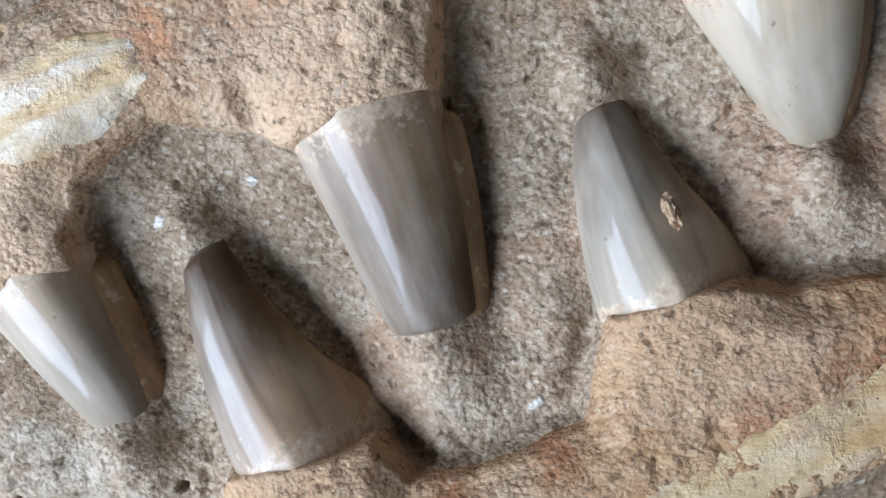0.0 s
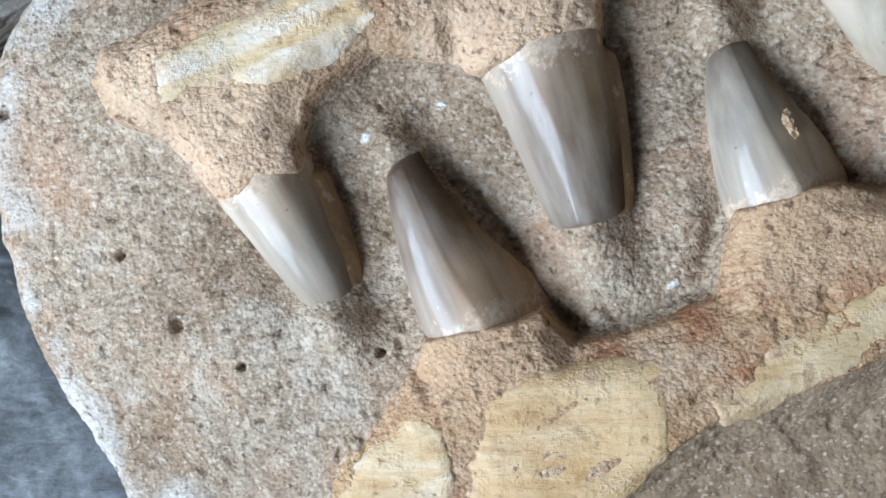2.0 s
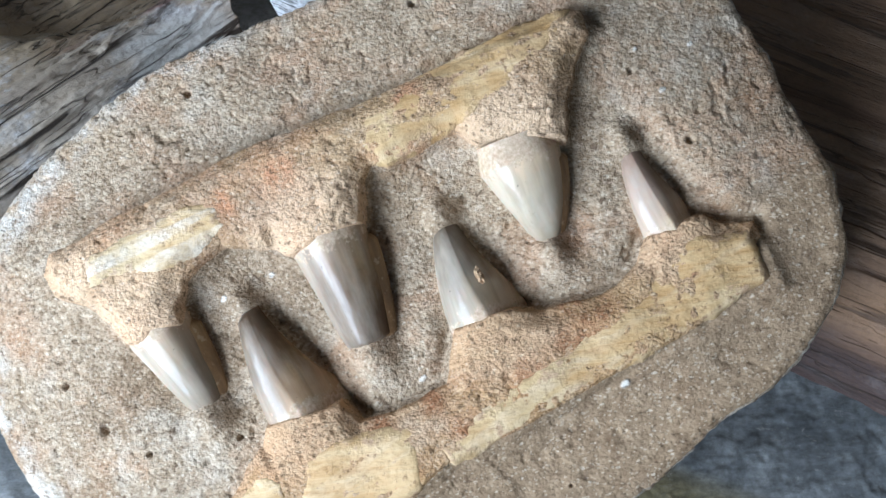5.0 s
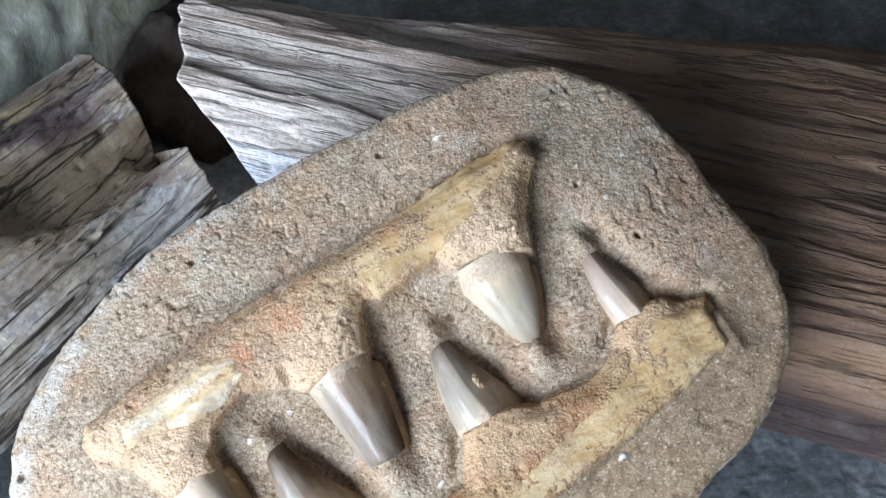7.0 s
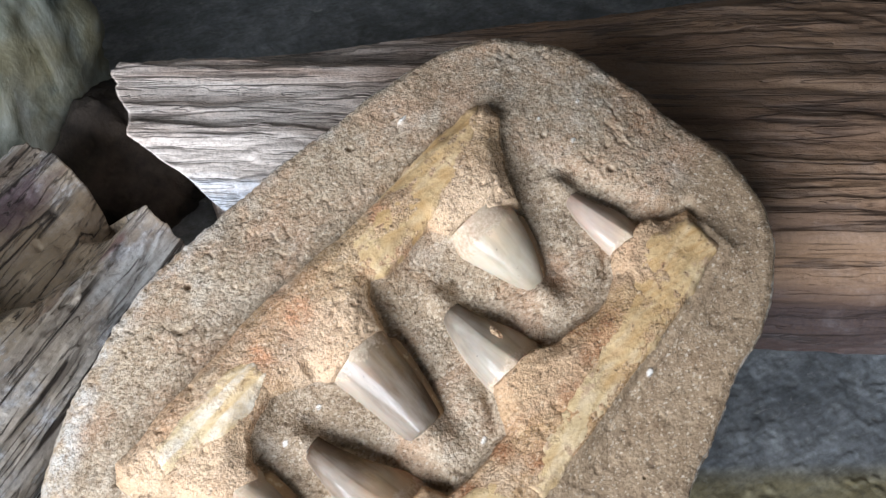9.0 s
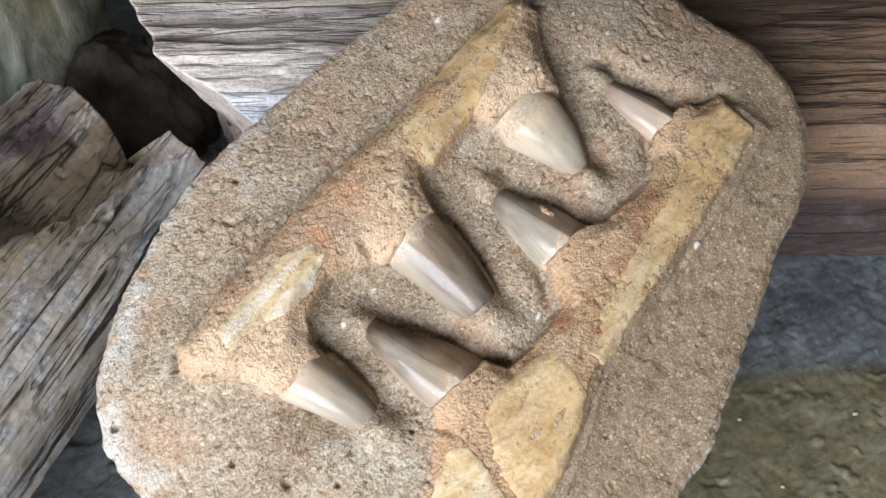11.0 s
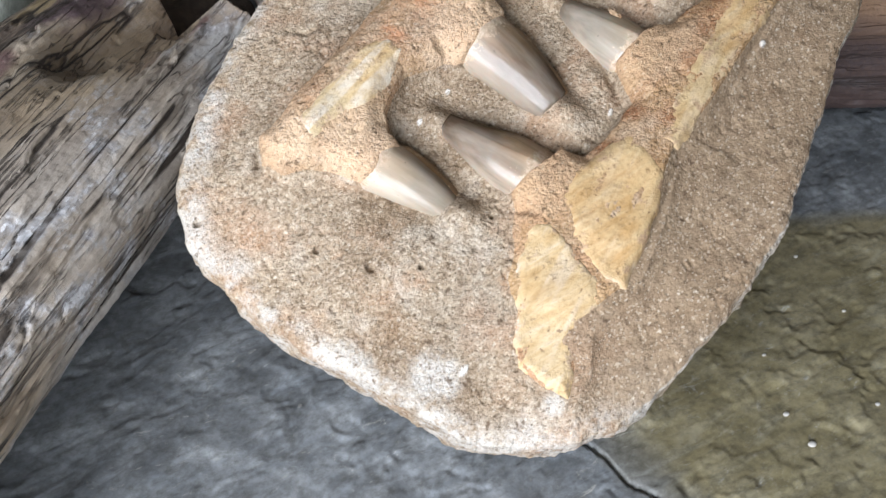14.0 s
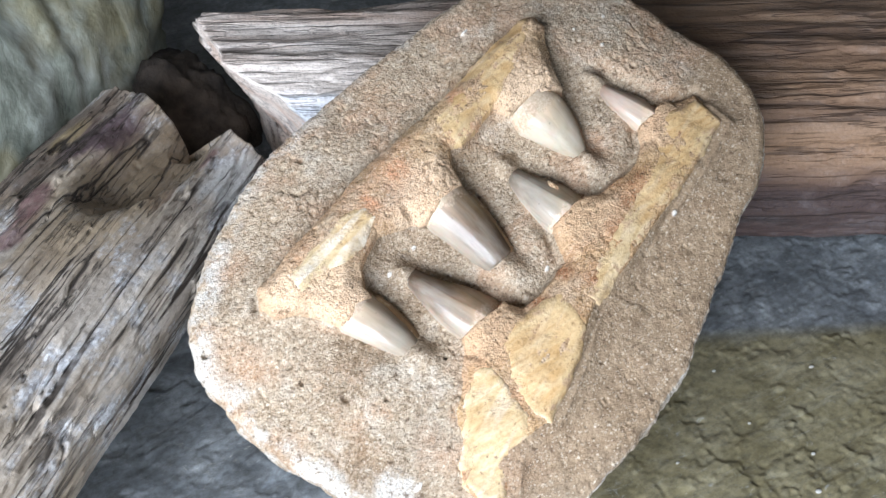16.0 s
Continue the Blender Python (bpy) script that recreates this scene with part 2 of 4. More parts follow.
def wood_stone(name, pale, mid, dark, streak, frost=0.5, patch=None, pale_end=None, layer=None, open_cracks=1.0):
    """Petrified wood: grain along local x. patch: (x, y, reach, colour) of mineral stains; pale_end: x where bleached wood gives way to brown."""
    m = Nodes(name)
    g1 = m.noise(42, 8, 0.62, m.mapped((0.14, 1.0, 1.0)), 0.4)
    g2 = m.noise(300, 6, 0.66, m.mapped((0.11, 1.0, 1.0)), 0.25)
    broad = m.noise(14, 5, 0.55, m.mapped((0.35, 1, 1)))
    col = m.ramp(g1, (0.24, dark), (0.42, mid), (0.66, pale))
    col = m.mix(m.ramp(broad, (0.42, 0.0), (0.60, 0.85)), col, m.ramp(g1, (0.2, dark), (0.5, streak)))
    if pale_end is not None:
        bleach = m.math("ADD", m.axis(0), m.math("MULTIPLY", m.math("SUBTRACT", m.noise(30, 5, 0.6, m.mapped((0.4, 1, 1))), 0.5), 0.16))
        whitish = m.ramp(g1, (0.24, (0.40, 0.26, 0.18)), (0.38, (0.64, 0.48, 0.38)), (0.55, (0.78, 0.68, 0.60)))
        col = m.mix(m.ramp(m.math("ADD", m.math("SUBTRACT", bleach, pale_end), 0.5), (0.46, 1.0), (0.54, 0.0)), col, whitish)
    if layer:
        # purple-brown trunk layer along the lower front, its shade painted in near-black
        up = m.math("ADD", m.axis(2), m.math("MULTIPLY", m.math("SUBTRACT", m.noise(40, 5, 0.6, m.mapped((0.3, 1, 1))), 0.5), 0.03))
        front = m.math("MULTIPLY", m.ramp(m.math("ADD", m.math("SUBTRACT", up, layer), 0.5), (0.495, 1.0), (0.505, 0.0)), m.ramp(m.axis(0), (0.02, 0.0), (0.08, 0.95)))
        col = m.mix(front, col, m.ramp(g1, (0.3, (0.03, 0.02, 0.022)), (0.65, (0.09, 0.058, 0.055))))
    white = m.math("MULTIPLY", m.ramp(m.noise(60, 7, 0.72, m.mapped((0.6, 1, 1))), (0.49, 0.0), (0.61, 1.0)), frost)
    col = m.mix(white, col, m.ramp(m.axis(0, m.cells(800, vec=m.mapped((0.7, 1, 1)))), (0.0, (0.30, 0.29, 0.30)), (0.5, (0.56, 0.56, 0.575)), (1.0, (0.84, 0.85, 0.87))))
    for px, py, reach, tint in patch or ():
        dx, dy = m.math("SUBTRACT", m.axis(0), px), m.math("SUBTRACT", m.axis(1), py)
        far = m.math("SQRT", m.math("ADD", m.math("MULTIPLY", m.math("MULTIPLY", dx, dx), 0.16), m.math("MULTIPLY", dy, dy)))
        far = m.math("ADD", far, m.math("MULTIPLY", m.math("SUBTRACT", m.noise(90, 5, 0.65, m.mapped((0.3, 1, 1))), 0.5), reach * 1.5))
        col = m.mix(m.ramp(m.math("DIVIDE", far, reach), (0.6, 0.85), (1.1, 0.0)), col, tint)
    col = m.mix(m.ramp(g2, (0.30, 0.3), (0.40, 0.0)), col, tuple(0.5 * c for c in dark))
    line = m.math("ABSOLUTE", m.math("SUBTRACT", m.noise(62, 4, 0.5, m.mapped((0.06, 1, 1)), 0.25), 0.5))
    hair = m.math("ABSOLUTE", m.math("SUBTRACT", m.noise(190, 3, 0.5, m.mapped((0.035, 1, 1), (0, 0, 0.05)), 0.15), 0.5))
    where = m.ramp(m.noise(40, 4, 0.6), (0.40, 0.0), (0.55, 1.0))
    cracks = m.math("MAXIMUM", m.math("MULTIPLY", m.ramp(line, (0.008, 1.0), (0.026, 0.0)), m.ramp(m.noise(28, 3, 0.5), (0.34, 0.15), (0.5, 1.0))), m.math("MULTIPLY", m.ramp(hair, (0.002, 1.0), (0.024, 0.0)), m.math("MULTIPLY", where, 0.75)))
    col = m.mix(m.ramp(m.noise(650, 5, 0.7), (0.35, 0.35), (0.55, 0.0)), col, tuple(0.6 * c for c in mid))
    col = m.mix(m.math("MULTIPLY", cracks, open_cracks), col, tuple(0.3 * c for c in dark))
    h = m.math("ADD", m.math("MULTIPLY", g2, 1.0), m.math("MULTIPLY", m.noise(420, 4, 0.6), 0.6))
    h = m.math("SUBTRACT", h, m.math("MULTIPLY", cracks, 1.5 * open_cracks))
    return m.done(col, m.ramp(g1, (0.3, 0.8), (0.7, 0.55)), m.bump(h, 0.0011, 0.8))


def slate_material():
    m = Nodes("slate")
    broad = m.noise(9, 5, 0.6)
    cloud = m.noise(38, 7, 0.66, None, 0.6)
    blue = m.ramp(cloud, (0.3, (0.088, 0.094, 0.098)), (0.5, (0.205, 0.217, 0.224)), (0.70, (0.38, 0.396, 0.40)))
    olive = m.ramp(cloud, (0.3, (0.17, 0.14, 0.068)), (0.5, (0.27, 0.228, 0.122)), (0.70, (0.37, 0.32, 0.195)))
    # the olive-stained stretch in front; its back edge paints the slab's shadow line
    side = m.math("ADD", m.math("MULTIPLY", m.axis(0), 1.0), m.math("MULTIPLY", m.math("SUBTRACT", broad, 0.5), 0.06))
    front = m.math("ADD", m.math("MULTIPLY", m.math("ADD", m.axis(1), m.math("MULTIPLY", m.axis(0), 0.494)), -1.0), m.math("MULTIPLY", m.math("SUBTRACT", broad, 0.5), 0.012))
    stain = m.math("MULTIPLY", m.ramp(m.math("ADD", side, 0.5), (0.485, 0.0), (0.51, 1.0)), m.ramp(m.math("ADD", front, 0.5), (0.402, 0.0), (0.413, 1.0)))
    col = m.mix(stain, blue, olive)
    scratch = m.math("MULTIPLY", m.ramp(m.noise(120, 5, 0.7, m.mapped((1, 2.2, 1), (0, 0, 0.9)), 1.2), (0.60, 0.0), (0.70, 1.0)), m.ramp(m.noise(22, 3), (0.42, 0.0), (0.55, 0.9)))
    col = m.mix(scratch, col, (0.50, 0.49, 0.44))
    streaks = m.noise(75, 7, 0.7, m.mapped((0.45, 2.0, 1), (0, 0, 0.75)), 0.7)
    col = m.mix(m.ramp(streaks, (0.52, 0.0), (0.66, 0.55)), col, m.mix(stain, (0.27, 0.295, 0.315), (0.37, 0.34, 0.24)))
    col = m.mix(m.ramp(m.noise(260, 7, 0.75), (0.34, 0.5), (0.56, 0.0)), col, (0.05, 0.045, 0.032))
    col = m.mix(m.ramp(m.noise(420, 5, 0.7, m.mapped((1, 1.8, 1), (0, 0, 0.7))), (0.60, 0.0), (0.70, 0.4)), col, (0.36, 0.34, 0.28))
    fine = m.noise(170, 8, 0.75, m.mapped((0.6, 1.6, 1), (0, 0, 0.75)), 0.6)
    h = m.math("ADD", m.noise(60, 8, 0.72), m.math("MULTIPLY", fine, 0.8))
    col = m.mix(m.ramp(fine, (0.36, 0.4), (0.5, 0.0)), col, (0.06, 0.055, 0.042))
    return m.done(col, m.ramp(cloud, (0.3, 0.5), (0.7, 0.7)), m.bump(h, 0.0010, 0.45))


def rock_material():
    m = Nodes("green_rock")
    lay = m.noise(45, 6, 0.66, m.mapped((1.5, 0.55, 0.55), (0.0, 0.1, 0.15)), 0.6)
    col = m.ramp(lay, (0.30, (0.09, 0.10, 0.08)), (0.46, (0.26, 0.275, 0.22)), (0.66, (0.47, 0.485, 0.42)))
    col = m.mix(m.ramp(m.noise(20, 4), (0.5, 0.0), (0.65, 0.6)), col, (0.27, 0.22, 0.10))
    h = m.math("ADD", lay, m.math("MULTIPLY", m.noise(300, 4), 0.3))
    return m.done(col, 0.8, m.bump(h, 0.002, 0.6))


MATRIX, BONE, AMBER_BONE = sandstone("sandstone"), bone_material(), bone_material("amber_bone", 0.88, (1.0, 0.88, 0.76))
CRUSTS = {"upper": sandstone("pink_crust", True, 0.35), "lower": sandstone("amber_crust", True, 0.6, (0.38, 0.21, 0.12))}
SLATE, ROCK = slate_material(), rock_material()
WOOD_LEFT = wood_stone("grey_petrified_wood", (0.66, 0.61, 0.55), (0.44, 0.38, 0.315), (0.16, 0.12, 0.09), (0.44, 0.325, 0.20), 0.85,
                       [(0.09, 0.264, 0.030, (0.165, 0.115, 0.08)), (0.02, 0.238, 0.007, (0.18, 0.095, 0.095)), (-0.03, 0.262, 0.009, (0.17, 0.09, 0.095)), (0.06, 0.19, 0.005, (0.19, 0.09, 0.07)), (-0.08, 0.20, 0.007, (0.22, 0.13, 0.10)), (-0.16, 0.235, 0.010, (0.30, 0.21, 0.13)), (0.085, 0.215, 0.036, (0.29, 0.215, 0.13)), (0.105, 0.246, 0.015, (0.115, 0.07, 0.09)), (0.0, 0.255, 0.011, (0.18, 0.085, 0.085)), (-0.05, 0.225, 0.008, (0.17, 0.10, 0.07)), (0.04, 0.244, 0.007, (0.17, 0.085, 0.085)), (0.10, 0.262, 0.008, (0.40, 0.30, 0.16)), (0.10, 0.186, 0.005, (0.20, 0.10, 0.09)), (0.09, 0.168, 0.012, (0.62, 0.62, 0.60))])
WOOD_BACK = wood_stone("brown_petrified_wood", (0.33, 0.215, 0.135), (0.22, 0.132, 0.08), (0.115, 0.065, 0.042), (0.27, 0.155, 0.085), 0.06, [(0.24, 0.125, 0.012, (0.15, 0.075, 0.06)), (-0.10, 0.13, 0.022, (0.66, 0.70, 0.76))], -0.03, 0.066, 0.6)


# ---- noise and mesh helpers ----
def lattice(ix, iy, iz, seed):
    h = (ix * 374761393 + iy * 668265263 + iz * 2147483647 + seed * 974634777) & 0xFFFFFFFF
    h = ((h ^ (h >> 13)) * 1274126177) & 0xFFFFFFFF
    h = ((h ^ (h >> 16)) * 2246822519) & 0xFFFFFFFF
    return ((h ^ (h >> 15)) & 0xFFFF) / 32767.5 - 1.0


def grainy(x, y, z, size, octaves=1, seed=0, gain=0.5):
    """Smooth lattice noise of about -1 to 1, with features of that size."""
    total, amp, norm = 0.0, 1.0, 0.0
    for o in range(octaves):
        p = [np.asarray(c, float) / size * 2 ** o + 37.7 * o for c in (x, y, z)]
        i = [np.floor(c).astype(np.int64) for c in p]
        f = [c - k for c, k in zip(p, i)]
        f = [c * c * (3 - 2 * c) for c in f]
        v = 0.0
        for dx in (0, 1):
            for dy in (0, 1):
                for dz in (0, 1):
                    w = (f[0] if dx else 1 - f[0]) * (f[1] if dy else 1 - f[1]) * (f[2] if dz else 1 - f[2])
                    v = v + w * lattice(i[0] + dx, i[1] + dy, i[2] + dz, seed + o)
        total, norm, amp = total + amp * v, norm + amp, amp * gain
    return total / norm


def smooth(a, b, x):
    t = np.clip((x - a) / (b - a), 0, 1)
    return t * t * (3 - 2 * t)


def grid_mesh(name, co, faces, attributes=None):
    me = bpy.data.meshes.new(name)
    me.vertices.add(len(co))
    me.vertices.foreach_set("co", np.ascontiguousarray(co, np.float32).ravel())
    faces = np.ascontiguousarray(faces, np.int32)
    k = faces.shape[1]
    me.loops.add(faces.size)
    me.loops.foreach_set("vertex_index", faces.ravel())
    me.polygons.add(len(faces))
    me.polygons.foreach_set("loop_start", np.arange(0, faces.size, k, dtype=np.int32))
    me.polygons.foreach_set("loop_total", np.full(len(faces), k, np.int32))
    me.update(calc_edges=True)
    me.validate()
    me.polygons.foreach_set("use_smooth", np.ones(len(me.polygons), bool))
    for key, values in (attributes or {}).items():
        layer = me.attributes.new(key, "FLOAT", "POINT")
        layer.data.foreach_set("value", np.ascontiguousarray(values, np.float32))
    return me


def quads(rows, cols, wrap=False):
    """Faces of a grid of rows x cols vertices; wrap: the columns close to a ring."""
    r, c = np.meshgrid(np.arange(rows - 1), np.arange(cols if wrap else cols - 1), indexing="ij")
    d = (c + 1) % cols
    return np.stack([r * cols + c, r * cols + d, (r + 1) * cols + d, (r + 1) * cols + c], -1).reshape(-1, 4)


def child(name, me, material, parent, label="", m=None):
    ob = new(name, me)
    me.materials.append(material)
    ob.parent = parent
    if m is not None:
        ob.matrix_basis = m
    return tagged(ob, label)


def closed_curve(points, count):
    """A smooth closed line through control points (Catmull-Rom), as count points at even angles round its middle."""
    p = np.array(points, float)
    fine = []
    for k in range(len(p)):
        a, b, c, d = p[k - 1], p[k], p[(k + 1) % len(p)], p[(k + 2) % len(p)]
        t = np.linspace(0, 1, 24, endpoint=False)[:, None]
        fine.append(0.5 * (2 * b + (c - a) * t + (2 * a - 5 * b + 4 * c - d) * t ** 2 + (3 * b - a - 3 * c + d) * t ** 3))
    return np.concatenate(fine)


def to_lines(x, y, path):
    """For every (x, y): distance to a bent line of (x, y, half width, top) stations, and the half width and top there."""
    best = np.full(np.shape(x), 1e9)
    half, top = np.zeros_like(best), np.zeros_like(best)
    for (ax, ay, ah, at), (bx, by, bh, bt) in zip(path, path[1:]):
        dx, dy = bx - ax, by - ay
        t = np.clip(((x - ax) * dx + (y - ay) * dy) / (dx * dx + dy * dy), 0, 1)
        d = np.hypot(x - ax - t * dx, y - ay - t * dy)
        near = d - (ah + t * (bh - ah)) < best - half
        best, half, top = np.where(near, d, best), np.where(near, ah + t * (bh - ah), half), np.where(near, at + t * (bt - at), top)
    return best, half, top


def inside(x, y, poly):
    """Signed distance in the same unit to a polygon: positive inside."""
    d = np.full(np.shape(x), 1e9)
    odd = np.zeros(np.shape(x), bool)
    for (ax, ay), (bx, by) in zip(poly, poly[1:] + poly[:1]):
        dx, dy = bx - ax, by - ay
        t = np.clip(((x - ax) * dx + (y - ay) * dy) / (dx * dx + dy * dy + 1e-9), 0, 1)
        d = np.minimum(d, np.hypot(x - ax - t * dx, y - ay - t * dy))
        if by != ay:
            odd ^= ((ay > y) != (by > y)) & (x < (bx - ax) * (y - ay) / (by - ay) + ax)
    return np.where(odd, d, -d)


# ---- ground: one sheet of slate that reaches out on all sides ----
def slate_height(x, y):
    """The slate's relief: thin cleft beds with ledges, hair cracks and one open seam."""
    near = 1 - smooth(0.35, 0.6, np.hypot(x, y))
    h = 0.003 * grainy(x, y, 0 * x, 0.11, 3, 3)
    ledge = grainy(x + 0.4 * y, y - 0.3 * x, 0 * x, 0.13, 7, 9, 0.68)
    for level, rise in ((-0.32, 0.0009), (-0.05, 0.0005), (0.13, 0.001), (0.36, 0.0007)):
        h += 0.7 * rise * smooth(level, level + 0.014, ledge)
    h += 0.0006 * grainy(x, y, 0 * x, 0.012, 4, 5, 0.65)
    # broken beds: shallow steps with ragged edges
    beds = grainy(x - 0.5 * y, 1.6 * y, 0 * x, 0.055, 6, 17, 0.62)
    h += 0.0005 * (smooth(-0.08, -0.06, beds) + smooth(0.16, 0.175, beds))
    # hair cracks
    crack = np.abs(grainy(x - 0.2 * y, y * 1.4, 0 * x, 0.10, 6, 14, 0.72))
    h -= 0.0004 * (1 - smooth(0.0, 0.007, crack)) * smooth(0.05, 0.25, grainy(x, y, 0 * x, 0.06, 1, 15))
    # open seam between two beds
    seam = np.abs(x + 0.018 + 0.35 * (y + 0.03) + 0.004 * grainy(x, y, 0 * x, 0.02, 2, 8))
    h -= 0.0025 * (1 - smooth(0.0002, 0.0008, seam)) * (y < 0.03)
    return (h - 0.004) * near


def ground_at(x, y):
    return float(slate_height(np.array([x]), np.array([y]))[0])


def slate_ground():
    n = 640
    s = np.linspace(-1, 1, n)
    reach = 0.30 * s + 1.2 * np.sign(s) * np.maximum(0, np.abs(s) - 0.55) ** 2 + 2.2e2 * np.sign(s) * np.maximum(0, np.abs(s) - 0.9) ** 2
    x, y = np.meshgrid(reach + 0.04, reach + 0.03)
    z = slate_height(x, y)
    me = grid_mesh("ground", np.stack([x, y, z], -1).reshape(-1, 3), quads(n, n))
    me.materials.append(SLATE)
    return tagged(new("ground", me), "dark blue-grey slate bed with olive staining and pale scratches", "ground", kind="structure")


slate_ground()


def plain(name, color):
    m = Nodes(name)
    col = m.mix(m.ramp(m.noise(3, 5), (0.35, 0.0), (0.65, 1.0)), color, tuple(0.86 * c for c in color))
    return m.done(col, 0.85, m.bump(m.noise(160, 4), 0.001, 0.4))


PLASTER, FRAME_WOOD = plain("plaster", (0.62, 0.60, 0.57)), plain("window_wood", (0.30, 0.22, 0.15))


def boxes(name, spans, material, words, category):
    """Straight-edged pieces of an unseen room added to shape the light: (x0, x1, y0, y1, z0, z1) each."""
    bm = bmesh.new()
    for x0, x1, y0, y1, z0, z1 in spans:
        bmesh.ops.create_cube(bm, size=1, matrix=Matrix.LocRotScale(((x0 + x1) / 2, (y0 + y1) / 2, (z0 + z1) / 2), None, (x1 - x0, y1 - y0, z1 - z0)))
    me = bpy.data.meshes.new(name)
    bm.to_mesh(me)
    bm.free()
    me.materials.append(material)
    return tagged(new(name, me), words, category, kind="structure")


# unseen walls, ceiling and frame, added to block and bounce daylight
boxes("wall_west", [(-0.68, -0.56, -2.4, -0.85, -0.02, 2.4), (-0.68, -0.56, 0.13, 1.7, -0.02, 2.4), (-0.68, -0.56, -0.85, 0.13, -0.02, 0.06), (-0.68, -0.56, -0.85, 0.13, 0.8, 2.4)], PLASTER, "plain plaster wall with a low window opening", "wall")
boxes("wall_north", [(-0.56, 2.2, 1.58, 1.7, -0.02, 2.4)], PLASTER, "plain plaster wall", "wall")
boxes("wall_east", [(2.2, 2.32, -2.4, 1.7, -0.02, 2.4)], PLASTER, "plain plaster wall", "wall")
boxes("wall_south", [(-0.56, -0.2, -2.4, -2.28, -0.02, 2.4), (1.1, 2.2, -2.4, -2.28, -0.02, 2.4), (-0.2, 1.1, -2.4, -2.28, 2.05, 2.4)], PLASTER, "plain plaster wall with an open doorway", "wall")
boxes("ceiling", [(-0.68, 2.32, -2.4, 1.7, 2.4, 2.5)], PLASTER, "plain plaster ceiling", "ceiling")
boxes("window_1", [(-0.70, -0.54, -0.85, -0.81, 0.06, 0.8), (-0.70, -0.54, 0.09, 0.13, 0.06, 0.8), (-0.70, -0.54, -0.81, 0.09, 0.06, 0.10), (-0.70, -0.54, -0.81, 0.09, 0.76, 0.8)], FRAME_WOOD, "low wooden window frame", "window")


# ---- jaw fossil; its own frame in millimetres: u along, v up the face, w off the face ----
FACE = Matrix(((0.9804, -0.0854, -0.1776, 0.0), (0.0, 0.9012, -0.4334, 0.05), (0.1971, 0.4249, 0.8835, 0.0894), (0, 0, 0, 1)))
OUTLINE = [(144.5, 9), (142.5, 30), (134.5, 55), (127.5, 74), (114.5, 95), (93, 109), (72, 112), (40, 108), (18, 103), (-7, 98), (-47, 86), (-69, 76),
           (-89, 61), (-105.5, 45), (-112.5, 33), (-115.5, 17), (-113.5, -1), (-109.5, -18), (-103.5, -32), (-92, -51), (-80, -75), (-66, -90), (-51, -98), (-33, -101), (-10, -98), (14, -91), (40, -82), (60, -69),
           (85, -53), (103, -40), (120, -30), (137.5, -12)]
# the bones' outlines on the face: u, v
PLAN = {"upper": [(-81, 30), (-70, 34), (-55, 40), (-35, 48), (-10, 56), (14, 62), (42, 71), (71, 81), (78, 80), (79, 73), (74, 65), (71, 55), (69, 44), (44, 46), (39, 50),
                  (30, 48), (18, 43), (13, 44), (10, 40), (8, 28), (-12, 20), (-17, 24), (-24, 25), (-31, 26), (-37, 23), (-44, 18), (-46, 11), (-45, 5), (-59, 0), (-66, 8), (-73, 14), (-80, 18), (-83, 24)],
        "lower": [(123, -4), (118, 15), (110, 15), (104, 18), (88, 14), (85, 7), (78, 1), (70, -1), (57, -3), (48, -2), (31, -5), (29, -12), (27, -20), (11, -27), (2, -28), (-3, -22), (-24, -26), (-28, -33), (-33, -38),
                  (-43, -46), (-47, -54), (-54, -62), (-57, -72), (-54, -82), (-47, -91), (-36, -84), (-29, -75), (-18, -73), (-12, -73), (11, -58), (20, -50), (27, -45), (48, -38), (71, -28), (96, -18)]}
# how high they stand: u, v, w
CRESTS = {"upper": [(-76, 24, 13.5), (-66, 25, 15), (-45, 33, 14.5), (-25, 40, 14), (-8, 42, 14.5), (15, 54, 13.5), (45, 64, 13), (72, 74, 12), (-62, 12, 12), (-50, 8, 12.5), (-3, 28, 13.5), (57, 58, 14), (54, 48, 13.5)],
          "lower": [(116, 4, 6), (95, -1, 7.5), (70, -10, 9), (45, -20, 10), (20, -34, 10.5), (-3, -45, 9), (-22, -58, 6.5), (-45, -76, 3.2), (-14, -30, 10), (40, -8, 10), (98, 9, 7.5)]}
# the ground-out hollow between the two jaws
HOLLOW = [(-40, 16), (-32, 25), (-12, 24), (8, 42), (16, 43), (40, 51), (72, 62), (94, 48), (104, 26), (86, 6), (56, -3), (28, -21), (0, -29), (-22, -20), (-34, -22), (-38, -5)]
# crowns: base (u, v, w), tip (u, v, w), half widths at base and tip
TEETH = [((-53.5, 4.5, 2.5), (-41.5, -20, -1.8), 9.4, 4.6), ((-14, -22, 1.5), (-27.5, 7, 2.0), 11.3, 3.6), ((-1.5, 24.5, 3.0), (6.5, -6.5, -1.8), 11.2, 6.6),
         ((40.5, -2, 0.5), (31.5, 25, -1.0), 11.2, 3.6), ((55.5, 40, 2.5), (61, 16.5, -1.2), 12.0, 3.2), ((95, 16, 0.5), (86.5, 39.5, -0.5), 8.0, 3.0)]

FLAT = [0.86, 0.78, 0.88, 0.80, 0.86, 0.80]


